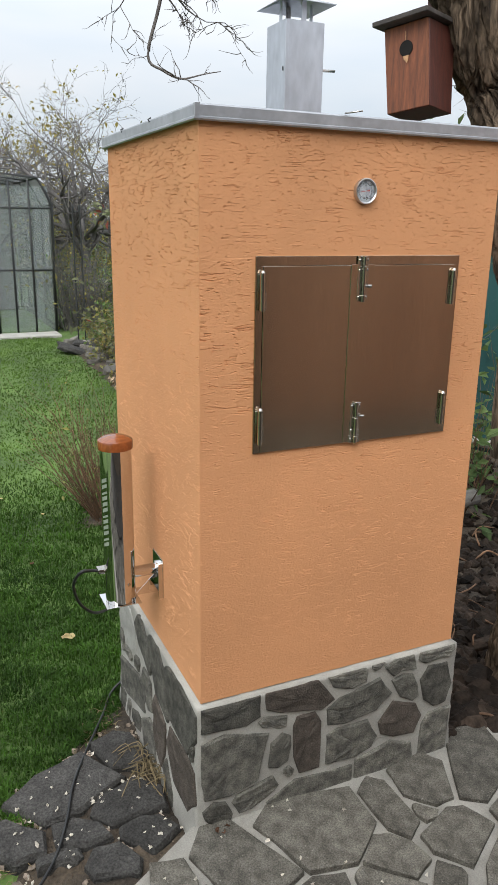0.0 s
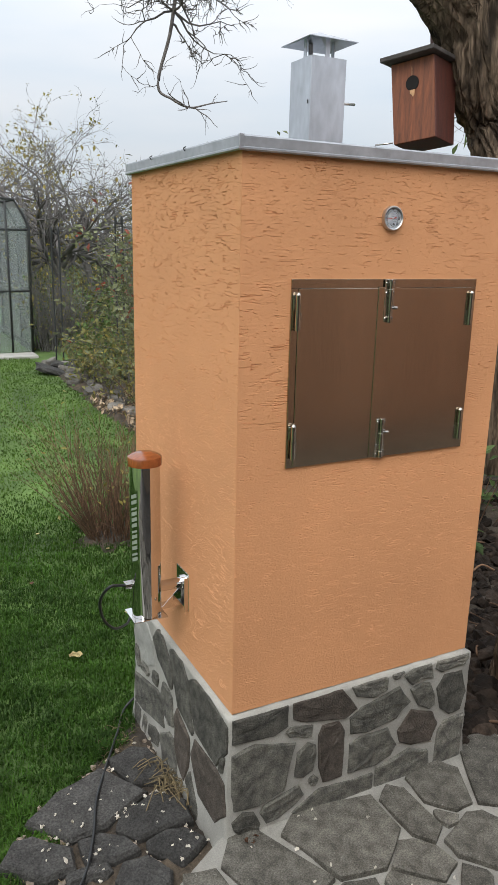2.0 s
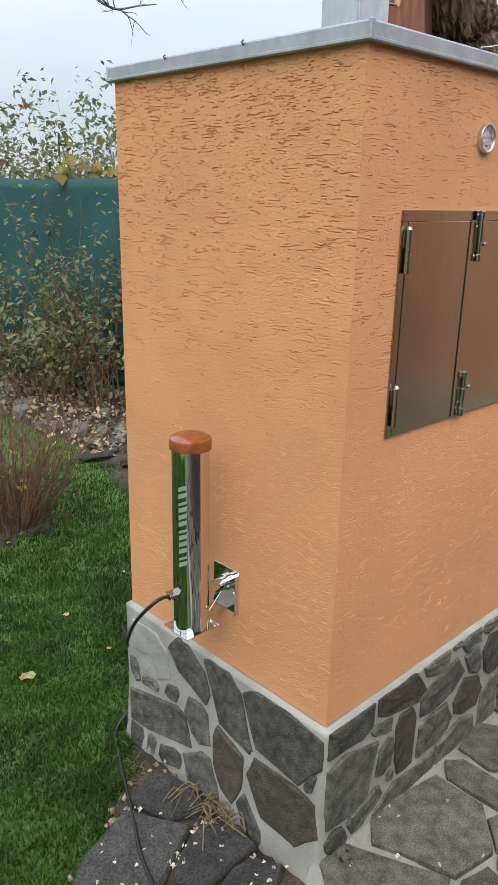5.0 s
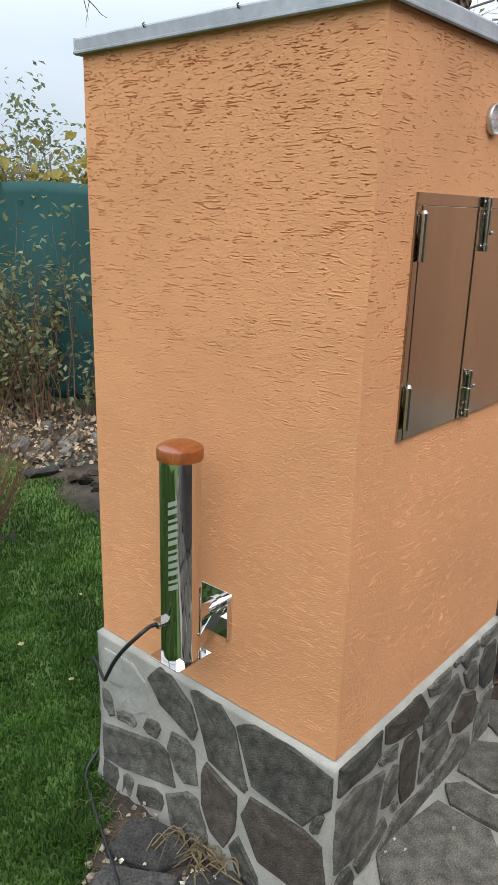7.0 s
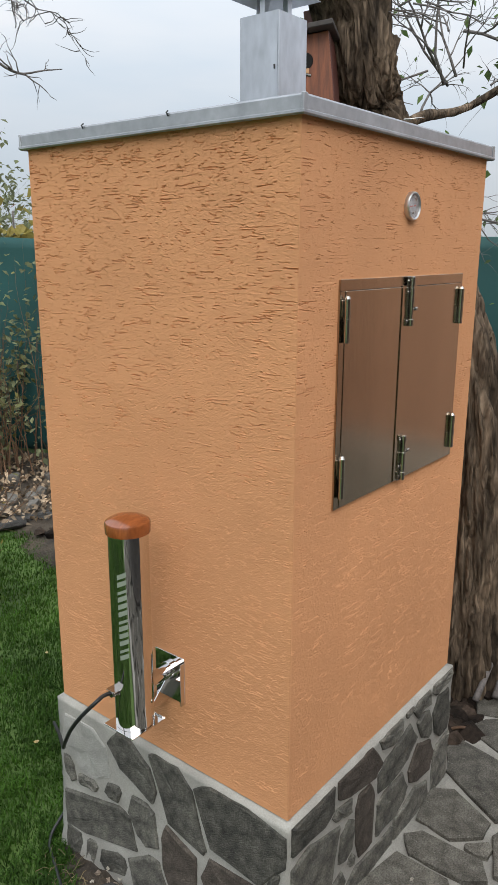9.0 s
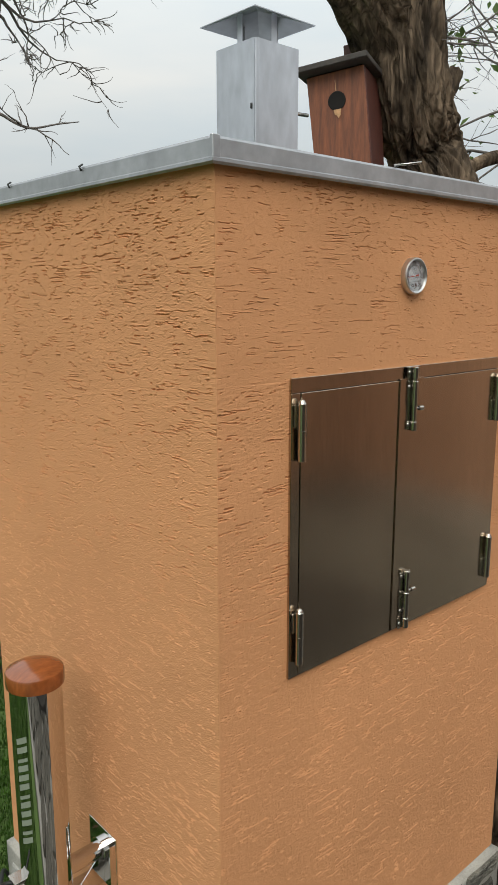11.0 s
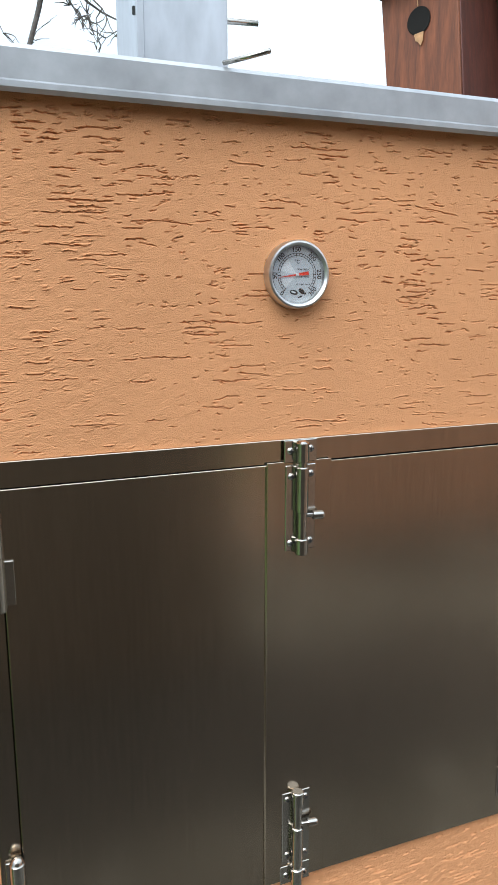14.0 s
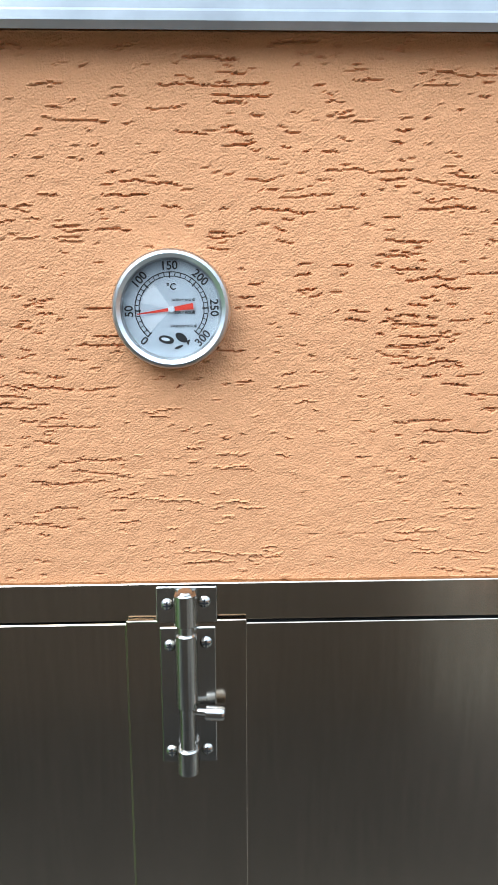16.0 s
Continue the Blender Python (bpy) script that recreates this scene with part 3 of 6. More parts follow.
PAVE_SEEDS = [
    (0.293, -0.160, 0.139, 0.112, 175),
    (0.511, -0.168, 0.098, 0.051, 94),
    (0.672, -0.125, 0.093, 0.078, 5),
    (0.591, -0.224, 0.047, 0.033, 120),
    (0.862, -0.121, 0.149, 0.077, 36),
    (0.066, -0.177, 0.141, 0.084, 133),
    (0.182, -0.369, 0.099, 0.084, 9),
    (0.350, -0.407, 0.090, 0.071, 134),
    (0.307, -0.531, 0.058, 0.035, 154),
    (0.491, -0.452, 0.101, 0.039, 50),
    (0.423, -0.306, 0.099, 0.059, 129),
    (0.622, -0.328, 0.097, 0.073, 16),
    (-0.128, -0.164, 0.071, 0.052, 82),
    (-0.067, -0.227, 0.040, 0.023, 52),
]
rng = np.random.default_rng(21)
seeds = list(PAVE_SEEDS)
for tries in range(4500):
    x, y = rng.uniform(-2.3, 4.4), rng.uniform(-3.7, 0.0)
    if y > -0.14 - 0.62 * min(0.9, max(0, -x)) and x < 1 or y > -0.06 - 0.25 * max(0, x - 1.8):
        continue
    known = np.array(seeds)
    if (np.hypot(x - known[:, 0], y - known[:, 1]) > 0.35 * (known[:, 2] + known[:, 3]) + 0.115).all():
        big = rng.uniform(0.09, 0.14)
        seeds.append((x, y, big * rng.uniform(1.0, 1.4), big * 0.85, rng.uniform(0, 180)))
far_v, far_f, singles = [], [], 0
for poly, s in zip(cells(seeds, 0.020, rng, 1.30, 6), seeds):
    lift = 0.012 + 0.010 * min(1, max(0, s[0] - 0.1))
    c = poly.mean(axis=0)
    me = slab_mesh("paving_slab", poly - c, 0.005, rng, 0.0028, 0.0006, 0.03)
    if -0.9 < s[0] < 2.4 and s[1] > -1.9 and singles < 280:
        singles += 1
        ob = part("paving_slab", me, M["slab"], pavement)
        ob.location = (c[0], c[1], lift)
    else:
        b0 = len(far_v)
        far_v += [(v.co.x + c[0], v.co.y + c[1], v.co.z + lift + 0.004) for v in me.vertices]
        far_f += [tuple(b0 + i for i in p.vertices) for p in me.polygons]
        bpy.data.meshes.remove(me)
rest = part("paving_field", mesh_of("paving_field", far_v, far_f), M["slab"], pavement)
tagged(rest, kind="stuff")

LOOSE_SEEDS = [
    (-0.296, 0.363, 0.156, 0.089, 22),
    (-0.121, 0.455, 0.081, 0.072, 106),
    (-0.149, 0.235, 0.090, 0.074, 5),
    (-0.125, 0.117, 0.071, 0.059, 115),
    (-0.310, 0.185, 0.090, 0.046, 156),
    (-0.229, 0.050, 0.063, 0.049, 160),
    (-0.469, 0.221, 0.090, 0.060, 154),
    (-0.375, 0.116, 0.058, 0.024, 177),
]
for poly, s in zip(cells(LOOSE_SEEDS, 0.012, rng, 1.28, 6), LOOSE_SEEDS):
    c = poly.mean(axis=0)
    ob = part("loose_slab", slab_mesh("loose_slab", poly - c, 0.028, rng, 0.007, 0.004, 0.03), M["loose"])
    ob.location = (c[0], c[1], -0.088 + rng.uniform(0, 0.008))
    ob.rotation_euler = (rng.uniform(-0.05, 0.05), rng.uniform(-0.05, 0.05), 0)
    tagged(ob, "broken grey stone slab lying loose on the soil beside the plinth", "stone slab", "loose slabs by the lawn")


# ---- smokehouse ----
WX, WY, ZP, ZC = 0.818, 0.765, 0.394, 1.812
house = thing("smokehouse", "orange stuccoed brick smokehouse on a grey stone plinth with steel doors", "smokehouse")


def spaced(length, step, fine=None):
    """Even steps, closer between the two ends of fine."""
    if not fine:
        return np.linspace(0, length, int(length / step) + 1)
    a, b, small = fine
    return np.concatenate((np.arange(0, a, step), np.arange(a, b, small), np.arange(b, length - step * 0.3, step), [length]))


def soft_noise(U, Vv, cell, rng):
    """Smooth random field with lumps about a cell wide."""
    big = rng.normal(0, 1, (int(Vv[-1] / cell) + 3, int(U[-1] / cell) + 3))
    iu, iv = U / cell, (Vv - Vv[0]) / cell
    i0, j0 = iu.astype(int), iv.astype(int)
    fu, fv = iu - i0, (iv - j0)[:, None]
    return (big[np.ix_(j0, i0)] * (1 - fu) + big[np.ix_(j0, i0 + 1)] * fu) * (1 - fv) + (big[np.ix_(j0 + 1, i0)] * (1 - fu) + big[np.ix_(j0 + 1, i0 + 1)] * fu) * fv


def groove_list(w, h, rng):
    """Scratches of a drawn render, in bundles: (u, v, length, depth, width); deeper and longer towards the top."""
    out = []
    for k in range(int(1250 * w * h)):
        v0, u0 = h * (1 - rng.uniform(0, 1) ** 1.25), rng.uniform(-0.02, w)
        high = min(1, v0 / (0.62 * h))
        long = rng.choice((0.008, 0.015, 0.027, 0.042), p=(0.40, 0.33, 0.20, 0.07))
        for q in range(int(rng.choice((1, 2, 3, 5), p=(0.60, 0.25, 0.12, 0.03)))):
            out.append((u0 + rng.normal(0, long * 0.35), v0 - q * rng.uniform(0.004, 0.0075), long * rng.uniform(0.6, 1.25), rng.uniform(0.0020, 0.0036) * (0.16 + 0.84 * high), rng.uniform(0.0009, 0.0017) * (0.75 + 0.25 * high)))
    for k in range(int(4600 * w * h)):
        v0 = h * (1 - rng.uniform(0, 1) ** 1.2)
        out.append((rng.uniform(0, w), v0, rng.uniform(0.0015, 0.005), rng.uniform(0.0014, 0.0030) * (0.22 + 0.78 * min(1, v0 / (0.62 * h))), rng.uniform(0.0009, 0.0020)))
    return out


def stucco_relief(U, Vv, grooves, rng, fine):
    """Depth map of a scratched render: torn grooves over a sandy ground."""
    nu, nv = len(U), len(Vv)
    D = rng.normal(0, 0.00006 if fine else 0.00014, (nv, nu)) + 0.0004 * soft_noise(U, Vv, 0.05, rng) + (0.00013 if fine else 0.00022) * soft_noise(U, Vv, 0.004, rng)
    for u, v, length, deep, wide in grooves:
        if v < Vv[0] + 0.003 or v > Vv[-1] - 0.002:
            continue
        c0, c1 = int(np.searchsorted(U, u)), min(int(np.searchsorted(U, u + length)) + 1, nu)
        if c1 <= c0:
            continue
        n = c1 - c0
        du = U[min(c0 + 1, nu - 1)] - U[c0] + 1e-6
        dv = Vv[min(int(np.searchsorted(Vv, v)), nv - 2) + 1] - Vv[min(int(np.searchsorted(Vv, v)), nv - 2)]
        wide, deep = (max(wide * 0.78, 1.25 * dv), deep * 0.74) if fine else (max(wide * 1.20, 1.25 * dv), deep * 1.12)
        top = v + np.cumsum(rng.normal(0, 0.00030, n) + rng.normal(0, 0.03) * du)
        k = np.arange(n)
        edge = np.minimum(1, np.minimum((k + 1) / 2, (n - k) / 2)) * rng.uniform(0.55, 1.1, n)
        r0, r1 = int(np.searchsorted(Vv, top.min() - wide)), min(nv, int(np.searchsorted(Vv, top.max() + 0.0012)) + 1)
        q = (top[None, :] - Vv[r0:r1, None]) / wide
        cut = np.where((q >= 0) & (q < 1), -deep * edge * (1 - 0.7 * q if fine else 0.62 + 0.38 * q), 0)
        lip = np.where((q > -0.9) & (q < 0), 0.00025 * edge, -1)
        patch_d = D[r0:r1, c0:c1]
        D[r0:r1, c0:c1] = np.where(cut < 0, np.minimum(patch_d, cut), np.maximum(patch_d, lip))
    return D


def stucco_face(name, fields, w, h, seed, place, covered=None):
    """One wall face from grids stacked upwards, each (U, V, fine), open where a covering plate hides it."""
    rng = np.random.default_rng(seed)
    grooves = groove_list(w, h, rng)
    points, quads, base = [], [], 0
    for U, Vv, fine in fields:
        D = stucco_relief(U, Vv, grooves, rng, fine)
        
        D[:, :1] *= 0
        D[:, -1:] *= 0
        D[:1] *= 0
        D[-1:] *= 0
        G = np.stack(np.meshgrid(U, Vv), -1)
        points.append(place(G[..., 0], G[..., 1], D).reshape(-1, 3))
        I = np.arange(D.size).reshape(D.shape) + base
        seen = np.ones((D.shape[0] - 1, D.shape[1] - 1), bool)
        if covered:
            seen = ~(((U[:-1] > covered[0]) & (U[1:] < covered[1]))[None, :] & ((Vv[:-1] > covered[2]) & (Vv[1:] < covered[3]))[:, None])
        quads.append(np.stack((I[:-1, :-1], I[:-1, 1:], I[1:, 1:], I[1:, :-1]), -1)[seen])
        base += D.size
    P, F = np.concatenate(points), np.concatenate(quads)
    me = bpy.data.meshes.new(name)
    me.vertices.add(len(P))
    me.vertices.foreach_set("co", P.astype(np.float32).ravel())
    me.loops.add(F.size)
    me.loops.foreach_set("vertex_index", F.astype(np.int32).ravel())
    me.polygons.add(len(F))
    me.polygons.foreach_set("loop_start", np.arange(0, F.size, 4, dtype=np.int32))
    me.polygons.foreach_set("use_smooth", np.zeros(len(F), bool))
    me.update(calc_edges=True)
    return me


H = ZC - ZP
SPLIT = 1.530 - ZP
part("front_face", stucco_face("front_face", ((spaced(WX, 0.0024), spaced(SPLIT, 0.00125), False), (spaced(WX, 0.0020, (0.26, 0.70, 0.0013)), SPLIT + spaced(H - SPLIT, 0.00078), True)), WX, H, 31,
                               lambda u, v, d: np.stack((u, -d, v + ZP), -1), (0.15, 0.70, 1.08 - ZP, 1.525 - ZP)), M["stucco"], house, "orange scratched stucco")
part("side_face", stucco_face("side_face", ((spaced(WY, 0.0024), spaced(H, 0.0012), False),), WY, H, 32, lambda u, v, d: np.stack((-d, WY - u, v + ZP), -1)), M["stucco"], house, "orange scratched stucco")
part("core", box_bm(0.006, WX - 0.001, 0.006, WY - 0.001, 0.30, ZC + 0.01), M["stucco"], house)


def plinth():
    bm = box_bm(-0.013, WX + 0.012, -0.013, WY + 0.012, -0.22, ZP, 0.0)
    bmesh.ops.subdivide_edges(bm, edges=bm.edges[:], cuts=30, use_grid_fill=True)
    for v in bm.verts:
        k = noise.noise(v.co * 14) * 0.004 + noise.noise(v.co * 45) * 0.0018
        flare = max(0, (0.10 - v.co.z) / 0.2) * 0.012
        if v.co.x < 0 or v.co.x > WX:
            v.co.x += math.copysign(k + flare, v.co.x - 0.4)
        if v.co.y < 0 or v.co.y > WY:
            v.co.y += math.copysign(k + flare, v.co.y - 0.4)
        if v.co.z > ZP - 0.001:
            inside = min(v.co.x + 0.013, WX + 0.012 - v.co.x, v.co.y + 0.013, WY + 0.012 - v.co.y)
            v.co.z += 0.006 * noise.noise(v.co * 20) - (0.008 if inside < 0.006 else 0)
    for f in bm.faces:
        f.smooth = True
    return bm


base = part("plinth", plinth(), M["mortar"], house, "pale mortar between the plinth stones")
FRONT_STONES = [
    (0.287, 0.346, 0.110, 0.041, 167),
    (0.442, 0.361, 0.062, 0.035, 168),
    (0.544, 0.379, 0.022, 0.012, 9),
    (0.632, 0.356, 0.052, 0.030, 6),
    (0.649, 0.284, 0.064, 0.035, 127),
    (0.750, 0.371, 0.068, 0.023, 179),
    (0.770, 0.256, 0.069, 0.057, 122),
    (0.490, 0.272, 0.104, 0.047, 10),
    (0.635, 0.168, 0.073, 0.056, 153),
    (0.778, 0.073, 0.091, 0.059, 80),
    (0.465, 0.144, 0.086, 0.057, 178),
    (0.321, 0.189, 0.095, 0.043, 98),
    (0.230, 0.186, 0.050, 0.035, 77),
    (0.261, 0.112, 0.020, 0.017, 126),
    (0.209, 0.289, 0.046, 0.020, 166),
    (0.343, 0.029, 0.130, 0.037, 1),
    (0.587, 0.036, 0.097, 0.063, 7),
    (0.068, 0.350, 0.103, 0.045, 1),
    (0.080, 0.192, 0.097, 0.089, 172),
    (0.048, 0.040, 0.042, 0.033, 127),
    (0.154, 0.065, 0.069, 0.032, 17),
]
SIDE_STONES = [
    (0.132, 0.299, 0.116, 0.100, 9),
    (0.315, 0.278, 0.111, 0.062, 62),
    (0.474, 0.318, 0.095, 0.052, 33),
    (0.624, 0.072, 0.165, 0.061, 168),
    (0.439, 0.151, 0.064, 0.051, 70),
    (0.316, 0.090, 0.100, 0.057, 89),
    (0.417, -0.025, 0.076, 0.067, 65),
    (0.564, -0.038, 0.057, 0.031, 156),
    (0.560, 0.186, 0.030, 0.028, 10),
    (0.664, 0.164, 0.043, 0.020, 170),
    (0.737, 0.179, 0.043, 0.020, 73),
    (0.738, -0.077, 0.064, 0.037, 101),
    (0.656, -0.050, 0.038, 0.024, 104),
    (0.115, 0.100, 0.109, 0.083, 178),
    (0.027, 0.226, 0.038, 0.016, 106),
    (0.233, -0.023, 0.068, 0.031, 55),
    (0.666, 0.271, 0.092, 0.067, 8),
]
BROWN_FRONT, BROWN_SIDE, PALE_SIDE = (0, 8, 11), (5, 13), (16,)
for stones, m_face, browns, pales in ((FRONT_STONES, Matrix(((1, 0, 0, 0), (0, 0, -1, -0.0135), (0, 1, 0, 0), (0, 0, 0, 1))), BROWN_FRONT, ()),
                                      (SIDE_STONES, Matrix(((0, 0, -1, -0.0135), (-1, 0, 0, 0), (0, 1, 0, 0), (0, 0, 0, 1))), BROWN_SIDE, PALE_SIDE)):
    side = stones is SIDE_STONES
    flat = [(-s[0] if side else s[0], s[1], s[2], s[3], 180 - s[4] if side else s[4]) for s in stones]
    for i, poly in enumerate(cells(flat, 0.015, rng, 1.17, 7)):
        poly[:, 1] = np.minimum(poly[:, 1], ZP - 0.010)
        poly[:, 0] = np.clip(poly[:, 0], -WY + 0.0 if side else -0.006, 0.008 if side else WX + 0.006)
        c = poly.mean(axis=0)
        me = slab_mesh("stone", poly - c, 0.006 if i not in pales else 0.003, rng, 0.004, 0.002, 0.006)
        ob = part("stone", me, M["brown_stone"] if i in browns else M["pale_stone"] if i in pales else M["stone"], base)
        ob.matrix_world = m_face @ Matrix.Translation((c[0], c[1], 0.0015 + 0.012 * max(0, 0.5 * (0.10 - c[1]) / 0.2)))


# roof tray of folded sheet
def roof_tray():
    o = 0.012
    x0, x1, y0, y1, zb, zt, t = -o, WX + o, -o, WY + o, 1.809, 1.843, 0.0012
    bm = bmesh.new()
    prof = [(0.010, zb + 0.006), (0.0, zb), (-0.003, zb + 0.003), (-0.003, zb + 0.007), (0.0, zb + 0.009), (0.0, zt - 0.004), (0.0015, zt - 0.0008), (0.005, zt), (0.03, zt - 0.001)]
    rings = []
    for d, z in prof:
        rings.append([bm.verts.new(p) for p in ((x0 + d, y0 + d, z), (x1 - d, y0 + d, z), (x1 - d, y1 - d, z), (x0 + d, y1 - d, z))])
    for a, b in zip(rings, rings[1:]):
        for i in range(4):
            bm.faces.new((a[i], a[(i + 1) % 4], b[(i + 1) % 4], b[i]))
    bm.faces.new(rings[-1])
    bmesh.ops.recalc_face_normals(bm, faces=bm.faces[:])
    return bm


tray = part("roof_cap", roof_tray(), M["zinc"], house, "galvanized sheet metal roof cap with folded edges")
for cx, cy in ((-0.012, -0.012), (WX + 0.012, -0.012), (-0.012, WY + 0.012)):
    sx, sy = (1 if cx < 0 else -1), (1 if cy < 0 else -1)
    bm = box_bm(min(cx - 0.0022 * sx, cx + 0.011 * sx), max(cx - 0.0022 * sx, cx + 0.011 * sx), min(cy - 0.0022 * sy, cy + 0.004 * sy), max(cy - 0.0022 * sy, cy + 0.004 * sy), 1.811, 1.8435, 0.0012)
    part("corner_seam", bm, M["zinc"], tray)
for yy in (0.30, 0.55):
    tube("rivet_clip", [(-0.0135, yy, 1.836), (-0.016, yy + 0.002, 1.842), (-0.008, yy + 0.006, 1.8465)], 0.0016, M["ironpost"], tray, 6)

# chimney
chimney = thing("chimney", "square galvanized sheet chimney with a pyramid rain hat", "chimney")
CX0, CX1, CY0, CY1, CT = 0.357, 0.470, 0.315, 0.428, 2.104


def flue():
    bm = bmesh.new()
    lo = [bm.verts.new(p) for p in ((CX0, CY0, 1.838), (CX1, CY0, 1.838), (CX1, CY1, 1.838), (CX0, CY1, 1.838))]
    hi = [bm.verts.new((v.co.x, v.co.y, CT)) for v in lo]
    ih = [bm.verts.new((v.co.x + (0.002 if v.co.x < 0.4 else -0.002), v.co.y + (0.002 if v.co.y < 0.36 else -0.002), CT)) for v in lo]
    il = [bm.verts.new((v.co.x, v.co.y, 1.86)) for v in ih]
    for i in range(4):
        j = (i + 1) % 4
        bm.faces.new((lo[i], lo[j], hi[j], hi[i]))
        bm.faces.new((hi[i], hi[j], ih[j], ih[i]))
        bm.faces.new((ih[i], ih[j], il[j], il[i]))
    bmesh.ops.bevel(bm, geom=[e for e in bm.edges if abs(e.verts[0].co.z - e.verts[1].co.z) > 0.1 and max(abs(e.verts[0].co.x - 0.4135), 0) > 0.056], offset=0.003, segments=2, affect="EDGES")
    return bm


part("flue", flue(), M["zinc_chimney"], chimney)
part("seam", box_bm(CX0 - 0.0012, CX0 + 0.008, CY0 - 0.0022, CY0 + 0.002, 1.84, CT - 0.001, 0.0008), M["zinc_chimney"], chimney)
hat = bmesh.new()
hx, hy, hh = (CX0 + CX1) / 2, (CY0 + CY1) / 2, 0.077
ring = [hat.verts.new((hx + a * hh, hy + b * hh, 2.146)) for a, b in ((-1, -1), (1, -1), (1, 1), (-1, 1))]
under = [hat.verts.new((v.co.x, v.co.y, 2.1445)) for v in ring]
peak, dip = hat.verts.new((hx, hy, 2.176)), hat.verts.new((hx, hy, 2.173))
for i in range(4):
    j = (i + 1) % 4
    hat.faces.new((ring[i], ring[j], peak))
    hat.faces.new((under[j], under[i], dip))
    hat.faces.new((under[i], under[j], ring[j], ring[i]))
hat_ob = part("rain_hat", hat, M["zinc_chimney"], chimney)
for sx, sy in ((CX0 + 0.012, CY0 + 0.055), (CX1 - 0.012, CY0 + 0.055), (hx, CY0 + 0.012), (hx, CY1 - 0.012)):
    wide_x = sx == hx
    part("strap", box_bm(sx - (0.007 if wide_x else 0.001), sx + (0.007 if wide_x else 0.001), sy - (0.001 if wide_x else 0.007), sy + (0.001 if wide_x else 0.007), CT - 0.03, 2.158), M["zinc_chimney"], chimney)
tube("damper_rod", [(0.44, 0.345, 1.997), (0.518, 0.338, 1.999)], 0.0035, M["bright_steel"], chimney)
part("latch_stud", box_bm(CX0 - 0.003, CX0 + 0.001, CY0 + 0.009, CY0 + 0.012, 1.985, 1.995, 0.001), M["ironpost"], chimney)
rod = tube("wire_rod", [(0.347, -0.009, 1.8455), (0.360, -0.024, 1.8470), (0.374, -0.04, 1.849)], 0.0019, M["bright_steel"])
tagged(rod, "thin steel rod lying across the roof edge", "rod")

# steel doors
X0, X1, Z0, Z1 = 0.1355, 0.711, 1.067, 1.535
doors = thing("smokehouse_door", "closed double door of brushed stainless steel with bolts and hinges", "door")


def plate(x0, x1, z0, z1, y, t, bevel=0.0006):
    return box_bm(x0, x1, y - t, y, z0, z1, bevel)


bm = bmesh.new()
for a in ((X0, X1, Z1 - 0.022, Z1), (X0, X0 + 0.0185, Z0, Z1 - 0.0222), (X1 - 0.0185, X1, Z0, Z1 - 0.0222), (X0 + 0.0187, X1 - 0.0187, Z0, Z0 + 0.010)):
    tmp = plate(*a, 0.004, 0.0085)
    me = bpy.data.meshes.new("tmp")
    tmp.to_mesh(me)
    tmp.free()
    bm.from_mesh(me)
    bpy.data.meshes.remove(me)
part("door_frame", bm, M["steel"], doors)
# near-black plate gives the gaps round the leaves their shade by colour
part("frame_back", plate(X0 + 0.004, X1 - 0.004, Z0 + 0.004, Z1 - 0.004, 0.004, 0.006, 0), M["hole"], doors)
XM = 0.386
part("door_leaf", plate(0.1548, XM + 0.03, Z0 + 0.002, 1.5125, -0.0035, 0.0025), M["steel"], doors)
part("door_leaf", plate(XM, 0.6918, Z0 + 0.002, 1.5125, -0.0062, 0.0010, 0.0004), M["steel"], doors)
part("cover_strip", plate(XM + 0.0008, 0.4525, Z0 + 0.003, 1.5150, -0.0073, 0.0010, 0.0004), M["steel"], doors, "folded steel strip over the gap of the doors")


def screw(x, z, y, parent):
    m = Matrix.Translation((x, y, z)) @ Matrix.Rotation(radians(90), 4, "X")
    s = part("screw", lathe_bm([(0.0, 0.0022), (0.0012, 0.0021), (0.0028, 0.0013), (0.0036, 0.0)], m, 14), M["bright_steel"], parent)
    # slots are black bars on the head, the recess shade put into their colour
    bm = box_bm(x - 0.0021, x + 0.0021, y - 0.00235, y - 0.0017, z - 0.0004, z + 0.0004)
    bmesh.ops.create_cube(bm, size=1, matrix=Matrix.Translation((x, y - 0.0020, z)) @ Matrix.Diagonal((0.0008, 0.0007, 0.0042, 1)))
    part("cross_slot", bm, M["ink"], s)


def cyl_between(a, b, r, seg=16, cap=0.0008):
    a, b = Vector(a), Vector(b)
    L = (b - a).length
    m = Matrix.Translation(a) @ (b - a).to_track_quat("Z", "Y").to_matrix().to_4x4()
    return lathe_bm([(0, 0), (r - cap, 0), (r, cap), (r, L - cap), (r - cap, L), (0, L)], m, seg)


